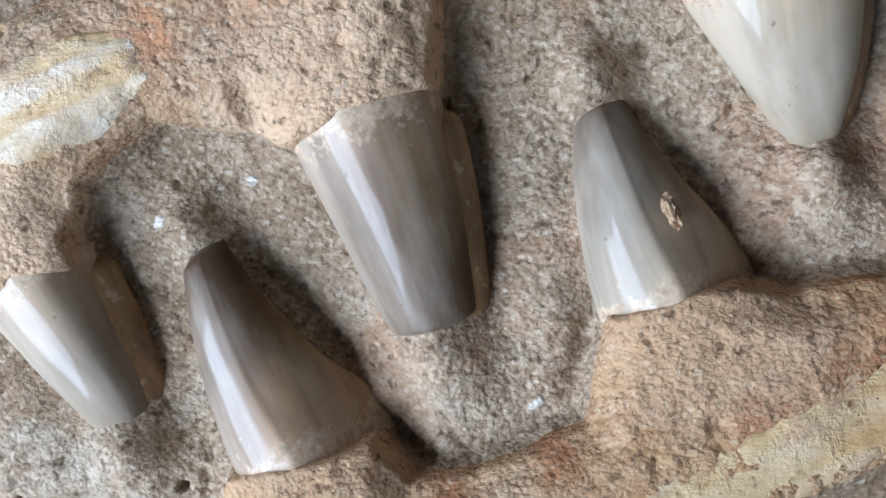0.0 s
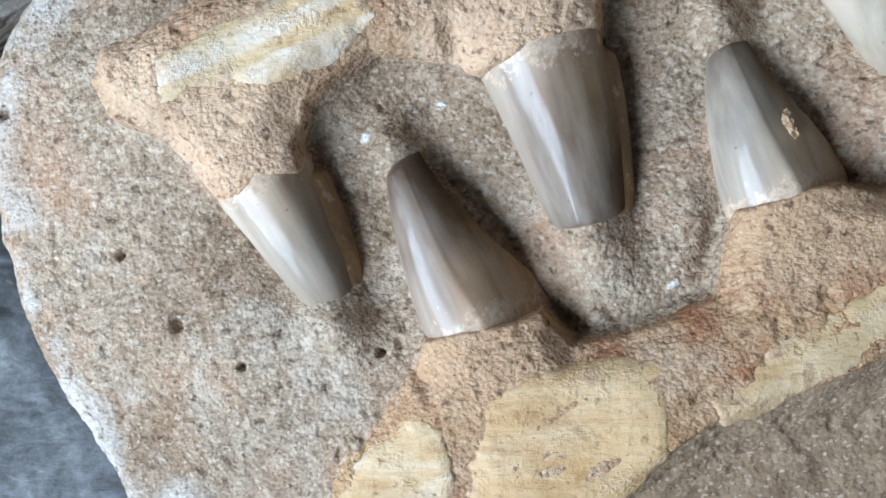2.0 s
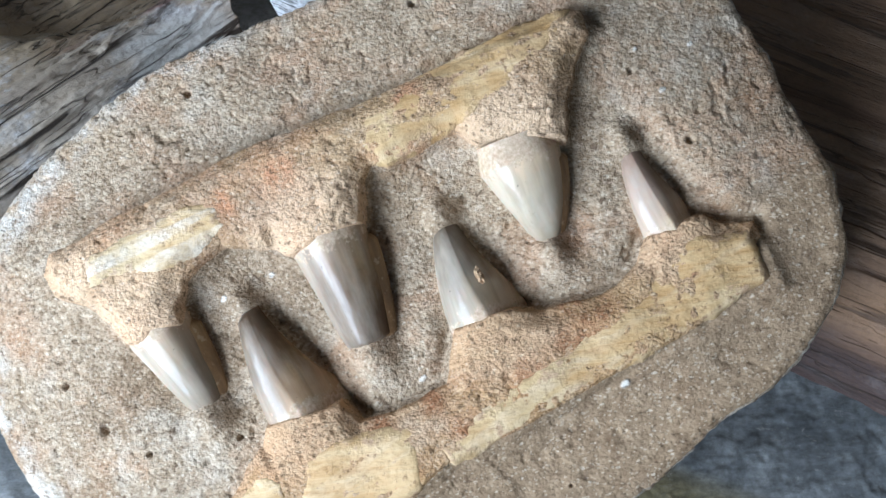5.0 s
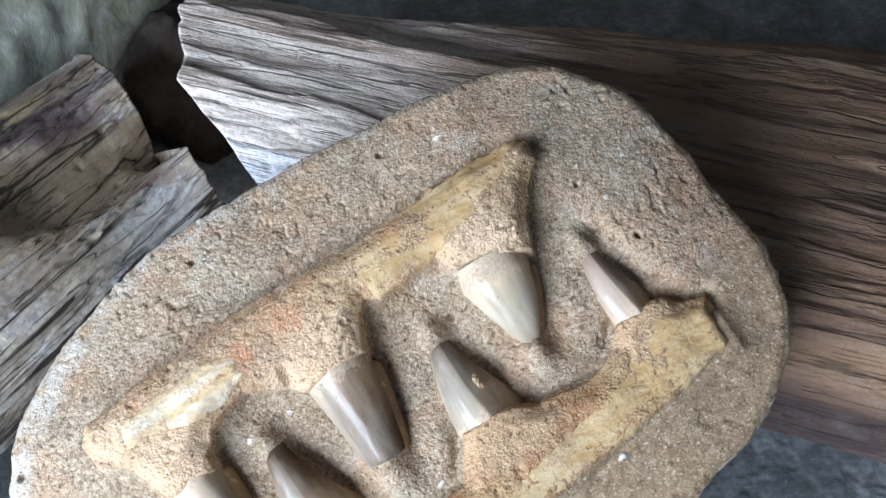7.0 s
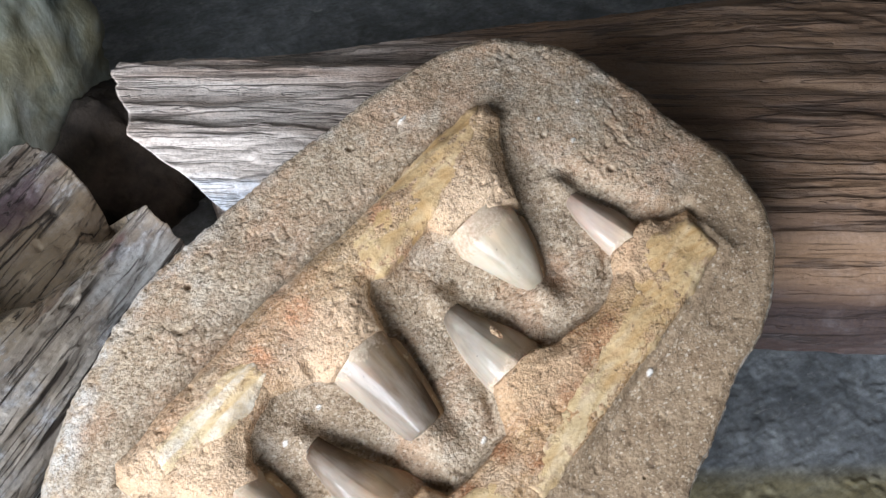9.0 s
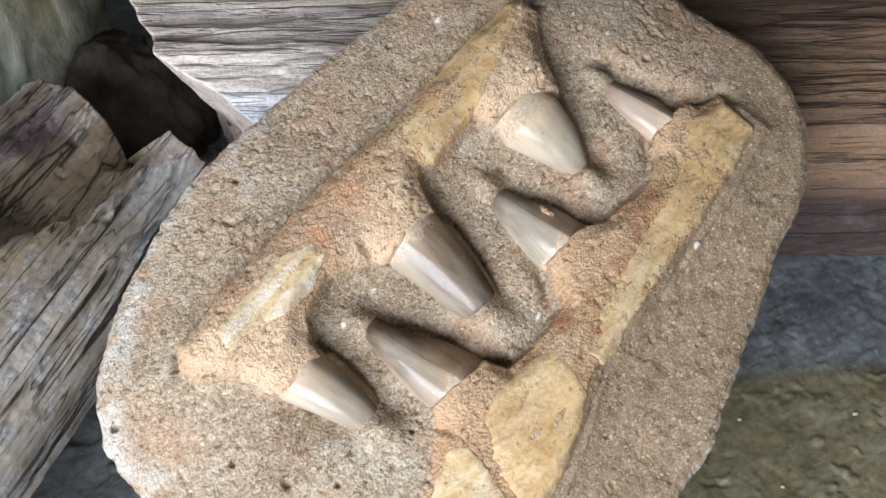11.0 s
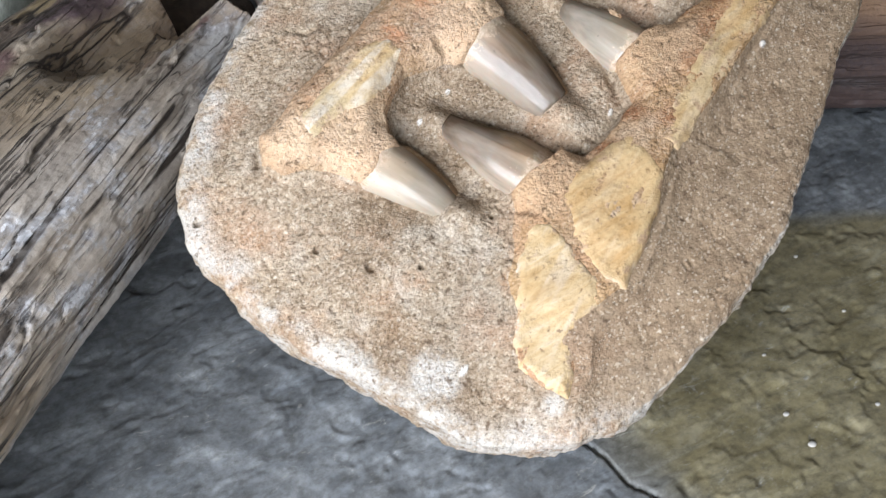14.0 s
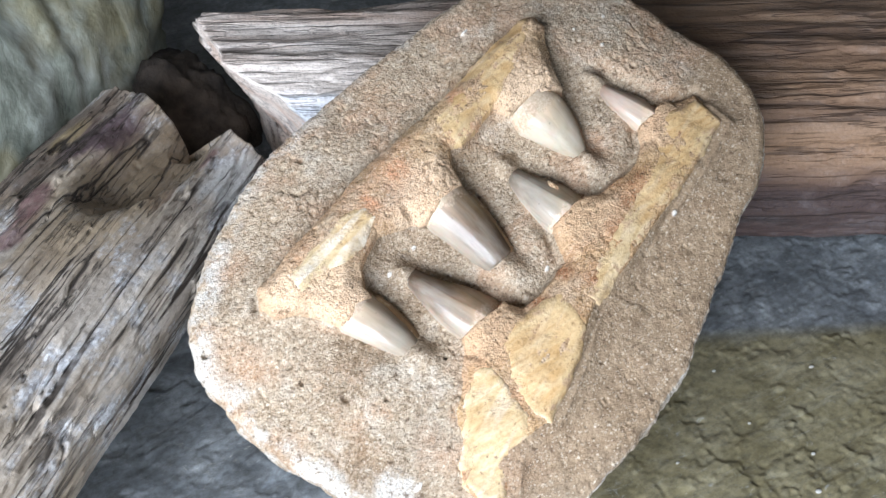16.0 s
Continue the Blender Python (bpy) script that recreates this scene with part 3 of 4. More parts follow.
def matrix_height(u, v, edge):
    """The sandstone's face: edge is the way in from the rim, in mm."""
    beyond = smooth(12, 50, 0.47 * u - 0.88 * v - 14) * smooth(-40, 10, u)
    h = 2.6 - (7.0 - 4.5 * beyond) * np.clip(1 - edge / 45, 0, 1) ** 1.6 - 1.8 * smooth(-30, -110, u)
    h += 1.2 * grainy(u, v, 0 * u, 26, 2, 1)
    h -= 1.6 * smooth(-3, 6, inside(u, v, HOLLOW) + 1.5 * grainy(u, v, 0 * u, 9, 2, 4))
    # ground out beside every crown, most of all along its right flank
    for b, t, hb, ht in TEETH:
        d, half, _ = to_lines(u, v, [(b[0], b[1], hb, 0), (t[0], t[1], ht, 0)])
        out = np.maximum(d - half - 1, 0)
        du, dv = (t[0] - b[0]), (t[1] - b[1])
        run = math.hypot(du, dv)
        lateral = ((u - b[0]) * dv - (v - b[1]) * du) / run * (1 if dv > 0 else -1)
        flank = smooth(-0.2 * hb, 0.9 * hb, lateral)
        h -= (0.8 + 2.5 * flank) * np.exp(-out ** 2 / (18 + 30 * flank))
        h += 4.6 * np.exp(-np.hypot(u - t[0] - 3.5 * du / run, v - t[1] - 3.5 * dv / run) ** 2 / (14 + 1.2 * ht ** 2))
    # fillets at the foot of the bones, and a scribed groove along their upper sides
    for which in ("upper", "lower"):
        d = inside(u, v, PLAN[which])
        above = smooth(-3, 3, v - (52 + 0.326 * u)) if which == "upper" else smooth(-4, 4, v - (-38 + 0.4 * u)) * smooth(-28, -18, u)
        h += 2.6 * np.exp(-np.maximum(-d, 0) / 3.5) * (1 - above) - (2.4 if which == "upper" else 2.0) * np.exp(-((d + 2.0) / 2.2) ** 2) * above
    return h


def bar_height(u, v, which):
    """The height of the jaw bone and how fully it stands there (0 to 1)."""
    d = inside(u, v, PLAN[which]) + 1.1 * grainy(u, v, 0 * u, 9, 3, 21)
    total, weight = 0.0, 0.0
    for cu, cv, cw in CRESTS[which]:
        k = 1 / ((u - cu) ** 2 + (v - cv) ** 2 + 25) ** 1.5
        total, weight = total + k * cw, weight + k
    height = total / weight - 4.2 * (1 - smooth(-0.5, 7.5, d)) ** 1.6 + 0.6 * grainy(u, v, 0 * u, 14, 3, 22)
    full = smooth(-2.2, 1.6, d)
    # at the gum line the crust comes down flush onto the crowns, and the crowns stand bare beyond it
    for k in (0, 2, 4) if which == "upper" else (1, 3, 5):
        b, t, hb, ht = TEETH[k]
        du, dv = t[0] - b[0], t[1] - b[1]
        run = math.hypot(du, dv)
        ragged = 3.4 * grainy(u, v, 0 * u, 9, 4, 23, 0.6)
        along = ((u - b[0]) * du + (v - b[1]) * dv) / run + ragged
        aside = np.abs((u - b[0]) * dv - (v - b[1]) * du) / run
        on = 1 - smooth(hb + 1.5, hb + 5.5, aside)
        crown = b[2] + FLAT[k] * hb * np.sqrt(np.maximum(1 - (aside / (hb + 4)) ** 2, 0)) + 0.3
        flush = smooth(-11, -1, along) * on
        height = height + (crown - height) * flush
        height = height - 5 * smooth(0.0, 4.0, along) * on
        full = full * (1 - smooth(3.0, 7.0, along) * on)
    return height, full


def chips(u, v):
    """Larger tool marks and knocks on the face."""
    return -0.5 * smooth(0.3, 0.6, grainy(u, v * 1.3, 0 * u, 15, 3, 39)) + 0.3 * grainy(u, v, 0 * u, 10, 3, 38)


def calm(u, v):
    """Where the face is ground smooth: the strip beyond the lower jaw."""
    return smooth(14, 34, 0.47 * u - 0.88 * v - 12 + 6 * grainy(u, v, 0 * u, 18, 3, 36)) * smooth(-62, -12, u)


def roughen(u, v):
    """Sandstone grain relief in mm."""
    g = 0.36 * grainy(u, v, 0 * u, 1.7, 3, 31, 0.75) + 0.14 * grainy(u, v, 0 * u, 3.0, 2, 33)
    pit = grainy(u, v, 0 * u, 2.4, 2, 35)
    big = grainy(u, v, 0 * u, 5.5, 2, 37)
    return g - 0.7 * smooth(0.30, 0.6, pit) * smooth(-0.25, 0.25, grainy(u, v, 0 * u, 14, 3, 34)) - 0.8 * smooth(0.62, 0.78, big)


JAWS = {}
RUST = [(63, -10, 9), (50, -21, 10), (74, -6, 6), (-12, 44, 7), (-28, 37, 6), (100, 3, 5), (30, -33, 5), (8, -30, 6), (22, -24, 5), (64, -2, 6), (26, 60, 6)]
# dark pores, rusty stains and pale inclusions on the face: u, v, reach (and length)
PORES = [(-73, -22, 1.3), (-110, 22, 1.5), (-18.5, -67, 1.2), (-84, -8, 0.9), (-60, -30, 0.8), (-33, -28, 0.8), (104, 40, 1.0), (30, 92, 1.0), (-40, 74, 1.1), (90, 62, 0.8), (58, -52, 0.7)]
STAINS = [(17, -86, 10), (34, -79, 12), (48, -72, 9), (28, -68, 7), (-80, -12, 4), (-99, 6, 7), (-62, -34, 4), (98, -34, 7), (120, 55, 9), (112, 20, 8), (66, -40, 9), (-40, -50, 6)]
FLECKS = [(76, -25.6, 1.2, 1.2), (20.3, -17.9, 1.0, 1.4), (-34.3, 11.7, 1.1, 1.0), (-66.5, -63.2, 1.0, 2.2), (51, 92.4, 0.8, 3.0), (98, 55, 0.9, 1.3), (92, 68, 0.8, 1.0), (108, 68, 0.9, 1.2), (-20, 17, 0.8, 1.0), (88, -60, 0.9, 1.6)]


def fossil_slab():
    slab = new("jaw_fossil")
    slab.matrix_basis = FACE
    tagged(slab, "tan sandstone block with two fossil jaw bones and six teeth", "fossil")
    # sandstone body: rings from the middle to the rim, then down the side and under
    rim = closed_curve(OUTLINE, 0)
    mid = np.array([14.0, 6.0])
    ang = np.unwrap(np.arctan2(rim[:, 1] - mid[1], rim[:, 0] - mid[0]))
    n = 1400
    th = np.linspace(ang[0], ang[0] + 2 * np.pi, n, endpoint=False)
    rad = np.interp(th, np.r_[ang, ang[0] + 2 * np.pi], np.r_[np.hypot(*(rim - mid).T), np.hypot(*(rim[0] - mid))])
    rad += 1.7 * grainy(np.cos(th) * 100, np.sin(th) * 100, 0 * th, 9, 5, 41, 0.7)
    cs = np.stack([np.cos(th), np.sin(th)], -1)
    rings, whites, stains, flecks, calms = [], [], [], [], []
    m = 240
    for k in range(m):
        f = k / (m - 1)
        r = np.maximum(rad - 1.6, 1) * f
        u, v = (mid + cs * r[:, None]).T
        edge = rad - r
        h = matrix_height(u, v, edge)
        for which in ("upper", "lower"):
            hb, full = bar_height(u, v, which)
            h = h + (np.maximum(hb - 0.9, h) - h) * full
        still = calm(u, v)
        calms.append(still)
        h = h + (1 - 0.5 * still) * roughen(u, v) + chips(u, v) - 0.9 * (1 - smooth(1.5, 5, edge)) ** 2
        for pu, pv, pr in PORES:
            h = h - 2.4 * (1 - smooth(0.5 * pr, 1.3 * pr, np.hypot(u - pu, v - pv) + 0.5 * grainy(u, v, 0 * u, 1.5, 2, 48)))
        stain, fleck = 0 * u, 0 * u
        for pu, pv, pr in STAINS:
            stain = np.maximum(stain, 1 - smooth(0.4 * pr, pr, np.hypot(u - pu, v - pv) + 0.35 * pr * grainy(u, v, 0 * u, 6, 3, 49)))
        for pu, pv, pr, pl in FLECKS:
            near = 1 - smooth(0.7 * pr, pr, np.hypot((u - pu) / pl, v - pv - 0.3 * (u - pu)) + 0.3 * grainy(u, v, 0 * u, 1.4, 2, 50))
            fleck = np.maximum(fleck, near)
            h = h + 0.5 * near
        stains.append(stain)
        flecks.append(fleck)
        rings.append(np.stack([u, v, h], -1))
        spot = np.maximum(1 - smooth(5, 10, np.hypot(u + 74, v + 60)), 1 - smooth(2, 5, np.hypot(u + 50, v + 86)))
        whites.append(np.maximum(spot, 1 - smooth(1, 13, edge + 7 * grainy(u, v, 0 * u, 14, 3, 43) + 0.07 * (u + 70))))
    last = rings[-1][:, 2]
    # side: (way out of the rim, depth)
    for out, deep in [(-1.1, 0.6), (-0.6, 1.5), (-0.3, 2.8), (-0.1, 4.4), (0.0, 6.2), (0.0, 8), (0.1, 10), (0.1, 12), (0, 14.5), (-0.4, 17), (-1, 20), (-2, 23), (-3.2, 26), (-5, 29), (-7.5, 32), (-11, 34.5), (-16, 36.5), (-24, 38), (-40, 39), (-70, 39.5)]:
        r = rad + out
        u, v = (mid + cs * r[:, None]).T
        lump = 2.2 * grainy(u, v, 0 * u + deep * 1.5, 9, 4, 45, 0.6) + 0.3 * grainy(u, v, 0 * u + deep, 1.8, 2, 46)
        u, v = (mid + cs * (r + lump * min(1, deep / 3))[:, None]).T
        rings.append(np.stack([u, v, last - deep + 0.3 * grainy(u, v, 0 * u, 2, 2, 47)], -1))
        whites.append(np.full(n, 1.0))
        stains.append(np.zeros(n))
        calms.append(np.zeros(n))
        flecks.append(np.zeros(n))
    co = np.concatenate(rings)
    body = grid_mesh("sandstone_block", co / 1000, quads(len(rings), n, True), {"rim": np.concatenate(whites), "stain": np.concatenate(stains), "fleck": np.concatenate(flecks), "calm": np.concatenate(calms)})
    child("sandstone_block", body, MATRIX, slab, "rough tan sandstone matrix with a pale chalky rim")
    # jaw bones: patches of a fine grid that dip into the stone at their edges
    for which, box, words in (("upper", (-92, 96, -4, 96), "upper jaw bone under a pinkish sandy crust"), ("lower", (-60, 130, -96, 28), "lower jaw bone under an orange sandy crust")):
        JAWS[which] = sheet(which + "_jaw", box, 0.5, lambda u, v: crust_height(u, v, which), CRUSTS[which], slab, words)
    return slab


def sheet(name, box, step, height, material, parent, words):
    """A relief patch over box; height gives w, which spots to keep, and how pale they are."""
    us, vs = np.arange(box[0], box[1], step), np.arange(box[2], box[3], step)
    u, v = np.meshgrid(us, vs)
    h, keep, marks = height(u, v)
    f = quads(len(vs), len(us))
    f = f[keep.ravel()[f].all(1)]
    used = np.unique(f)
    back = np.zeros(u.size, np.int64)
    back[used] = np.arange(len(used))
    co = np.stack([u, v, h], -1).reshape(-1, 3)[used] / 1000
    return child(name, grid_mesh(name, co, back[f], {key: value.ravel()[used] for key, value in marks.items()}), material, parent, words)


def crust_height(u, v, which):
    hb, full = bar_height(u, v, which)
    h = hb + 0.15 - 6.5 * (1 - smooth(0.2, 0.75, full)) + 1.1 * roughen(u, v) + 0.8 * chips(u, v)
    if which == "lower":
        # bare sandstone climbs the foot of the bone on its outer side
        h = h - 4 * (1 - smooth(2.6, 5.0, inside(u, v, PLAN[which]))) * (1 - smooth(-6, 2, v + 38 - 0.4 * u))
    pale = 0 * u
    for b, t, hb_, ht in TEETH:
        pale = np.maximum(pale, 1 - smooth(3, 11, np.hypot(u - b[0], v - b[1]) - hb_ + 3 * grainy(u, v, 0 * u, 8, 2, 57)))
    if which == "upper":
        pale = np.maximum(pale, 1 - smooth(4, 12, np.hypot(u + 74, v - 24)))
    stain = 0 * u
    for pu, pv, pr in RUST:
        stain = np.maximum(stain, 1 - smooth(0.3 * pr, pr, np.hypot(u - pu, v - pv) + 0.4 * pr * grainy(u, v, 0 * u, 5, 3, 58)))
    return h, full > 0.12, {"pale": pale, "stain": stain}


def plate_height(u, v, which, poly, lift, white=0.0):
    """A bare bone plate on the bar: fibrous, with a broken edge."""
    d = inside(u, v, poly) + 2.0 * grainy(u, v, 0 * u, 7, 5, 61, 0.65)
    hb, full = bar_height(u, v, which)
    base = np.maximum(hb, 1.5)
    a = 0.36 if which == "upper" else 0.5
    fu, fv = u * math.cos(a) + v * math.sin(a), v * math.cos(a) - u * math.sin(a)
    fibre = 0.4 * grainy(fu * 0.10, fv, 0 * u, 2.0, 3, 63, 0.6) + 0.1 * grainy(u, v, 0 * u, 1.3, 2, 65) + 0.4 * grainy(u, v, 0 * u, 8, 2, 67)
    pale = np.maximum((1 - smooth(0.2, 1.6, d)) * smooth(0.1, 0.5, grainy(u, v, 0 * u, 12, 2, 69)), white * smooth(0.1, 0.32, grainy(fu * 0.06, fv, 0 * u, 2.6, 3, 71)))
    base = base - 5 * (1 - smooth(0.15, 0.6, full))
    w = base + lift * smooth(-0.6, 2.5, d) - 5 * (1 - smooth(-2.2, 0.2, d)) + fibre
    return w, d > -2.2, {"pale": pale, "edge": 1 - smooth(0, 4.5, d)}


slab = fossil_slab()
PLATES = [("upper", [(-69, 26), (-68.5, 18), (-58, 20.5), (-45, 21.5), (-36, 25), (-29, 31), (-32, 37), (-40, 37), (-54, 33)], 0.7, "pale yellow fibrous bone plate"),
          ("upper", [(13, 54), (12, 46), (18, 43), (41, 52), (55, 60), (66, 69), (74, 80), (58, 79), (44, 74), (19, 61)], 0.25, "amber fibrous bone plate"),
          ("lower", [(115, 12), (120, -1), (105, -9), (78, -20), (57, -28), (27, -42), (24, -37), (40, -26), (62, -13), (80, -5), (90, 4), (102, 12)], 0.3, "long amber bone plate along the lower jaw"),
          ("lower", [(-5, -32), (9, -29), (18, -31), (17, -46), (9, -55), (-13, -69), (-17, -64), (-17, -48), (-13, -37)], 0.4, "cracked amber bone plate"),
          ("lower", [(-27, -39), (-21, -41), (-20, -52), (-19, -63), (-23, -69), (-33, -72), (-40, -80), (-46, -87), (-50, -80), (-53, -72), (-49, -62), (-42, -55), (-39, -48)], 0.6, "pale splintered bone plate")]
for (which, poly, lift, words), white in zip(PLATES, (0.8, 0.2, 0.3, 0.18, 0.3)):
    us, vs = [p[0] for p in poly], [p[1] for p in poly]
    sheet("bone_plate", (min(us) - 3, max(us) + 3, min(vs) - 3, max(vs) + 3), 0.5, lambda u, v: plate_height(u, v, which, poly, lift, white), BONE if "pale" in words else AMBER_BONE, JAWS[which], words)


def tooth(base, tip, wide, narrow, flat, material, words, seed, name="tooth", start=-0.3):
    """A fluted, slightly bent crown along local z, sunk in bone at its base and in stone at its tip."""
    b, t = Vector(base) / 1000, Vector(tip) / 1000
    length = (t - b).length
    zdir = (t - b).normalized()
    ydir = (Vector((0, 0, 1)) - zdir * zdir.z).normalized()
    xdir = ydir.cross(zdir)
    m = Matrix((xdir, ydir, zdir)).transposed().to_4x4()
    m.translation = b
    rows, cols = 90, 128
    f, a = np.meshgrid(np.linspace(start, 1.0, rows), np.linspace(0, 2 * np.pi, cols, endpoint=False), indexing="ij")
    fc = np.clip(f, 0, 1)
    r = wide + (narrow - wide) * (0.72 * fc + 0.28 * fc ** 2.2)
    r = r * (1 - 0.35 * smooth(0.95, 1.0, f))
    flute = 0.022 * grainy(np.cos(a) * 2.2, np.sin(a) * 2.2, f * 0.5, 0.9, 3, 70 + seed) + 0.018 * np.cos(a * 5 + seed * 2)
    r = r * (1 + flute) + 0.15 * grainy(np.cos(a) * 6, np.sin(a) * 6, f * 26, 6, 2, 80 + seed)
    r = r - 1.5 * smooth(0.02, -0.3, f)
    if name == "dentine":
        r = r * smooth(start - 0.05, start + 0.3, f)
    bend = 0.6 * np.sin(fc * np.pi)
    x, y = r * np.cos(a) + bend, flat * r * np.sin(a) + 0.8 * np.sin(fc * np.pi)
    if name == "tooth" and seed % 2:
        # the lower crowns flare out to a low worn skirt along one flank
        out = np.maximum(-np.cos(a), 0)
        skirt = narrow + (1.12 * wide - narrow) * np.clip(1 - f, 0, 1) ** 1.3
        x = np.where(out > 0, bend - skirt * out, x)
        y = y * (1 - 0.30 * out ** 0.8) - 7.5 * out ** 1.5 * (1 - smooth(-0.1, 0.35, f))
    co = np.stack([x, y, f * length * 1000], -1).reshape(-1, 3)
    co = np.concatenate([co, [[0, 0, length * 1000 + 0.3]]])
    ring = np.arange((rows - 1) * cols, rows * cols)
    q = quads(rows, cols, True)[:, ::-1]
    cap = np.stack([ring, np.roll(ring, -1), np.full(cols, rows * cols)], -1)
    tri = np.concatenate([q[:, [0, 1, 2]], q[:, [0, 2, 3]], cap])
    return child(name, grid_mesh(name, co / 1000, tri), material, JAWS["lower" if seed % 9 % 2 else "upper"], words, m)


LOOKS = [((0.20, 0.15, 0.098), (0.30, 0.24, 0.17), (0.56, 0.42, 0.29), "pale grey polished tooth"),
         ((0.08, 0.050, 0.030), (0.19, 0.125, 0.078), (0.58, 0.40, 0.255), "dark taupe tooth, cream at its base"),
         ((0.10, 0.066, 0.040), (0.165, 0.112, 0.073), (0.40, 0.29, 0.20), "large taupe tooth with long streaks"),
         ((0.12, 0.088, 0.06), (0.27, 0.22, 0.162), (0.58, 0.46, 0.32), "grey-blue glossy tooth"),
         ((0.31, 0.25, 0.175), (0.42, 0.35, 0.25), (0.64, 0.48, 0.32), "cream white tooth"),
         ((0.27, 0.18, 0.13), (0.38, 0.265, 0.20), (0.62, 0.46, 0.315), "small pinkish brown tooth")]
# dentine that shows along the far flank of a crown: shift (u, v, w), share of the width
FLANKS = {0: ((2.5, 0.8, -1.2), 0.95, 0.72), 2: ((2.3, 0.3, -1.3), 0.98, 0.8), 4: ((1.8, 0.6, -1.3), 0.99, 0.8)}


def dentine_material():
    m = Nodes("dentine")
    col = m.ramp(m.noise(160, 6, 0.65, m.mapped((1, 1, 0.3))), (0.3, (0.10, 0.052, 0.02)), (0.5, (0.22, 0.125, 0.05)), (0.7, (0.34, 0.22, 0.10)))
    col = m.mix(m.ramp(m.noise(500, 4), (0.58, 0.0), (0.68, 0.6)), col, (0.42, 0.32, 0.20))
    return m.done(col, 0.5, m.bump(m.noise(700, 5, 0.65), 0.0004, 0.5))


DENTINE = dentine_material()
for k, ((base, tip, wide, narrow), (c_tip, c_body, c_base, words)) in enumerate(zip(TEETH, LOOKS)):
    length = (Vector(tip) - Vector(base)).length / 1000
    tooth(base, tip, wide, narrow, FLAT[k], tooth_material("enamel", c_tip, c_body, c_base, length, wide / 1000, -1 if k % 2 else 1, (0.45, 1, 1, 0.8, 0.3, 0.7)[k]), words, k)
    if k not in FLANKS:
        continue
    (du, dv, dw), share, keep = FLANKS[k]
    tooth((base[0] + du, base[1] + dv, base[2] + dw), (tip[0] + du * keep, tip[1] + dv * keep, tip[2] + dw), wide * share, narrow * share, FLAT[k] * 0.8, DENTINE, "amber brown dentine along the crown", k + 9, "dentine", -0.16)


def crumb(u, v, w, size):
    """A crumb of sandy crust left on a crown."""
    bm = bmesh.new()
    bmesh.ops.create_icosphere(bm, subdivisions=4, radius=size / 1000)
    for vert in bm.verts:
        q = vert.co * 1000
        vert.co = Vector((q.x * 0.75, q.y * 1.7, q.z * 0.6)) / 1000 * (1 + 0.5 * noise.fractal(q * 0.9, 0.9, 2.0, 4))
    me = bpy.data.meshes.new("crust_crumb")
    bm.to_mesh(me)
    bm.free()
    return child("crust_crumb", me, CRUSTS["upper"], JAWS["lower"], "crumb of pale sandy crust", Matrix.Translation(Vector((u, v, w)) / 1000) @ Matrix.Rotation(0.35, 4, "Z"))


crumb(40.0, 8.7, 8.2, 1.3)


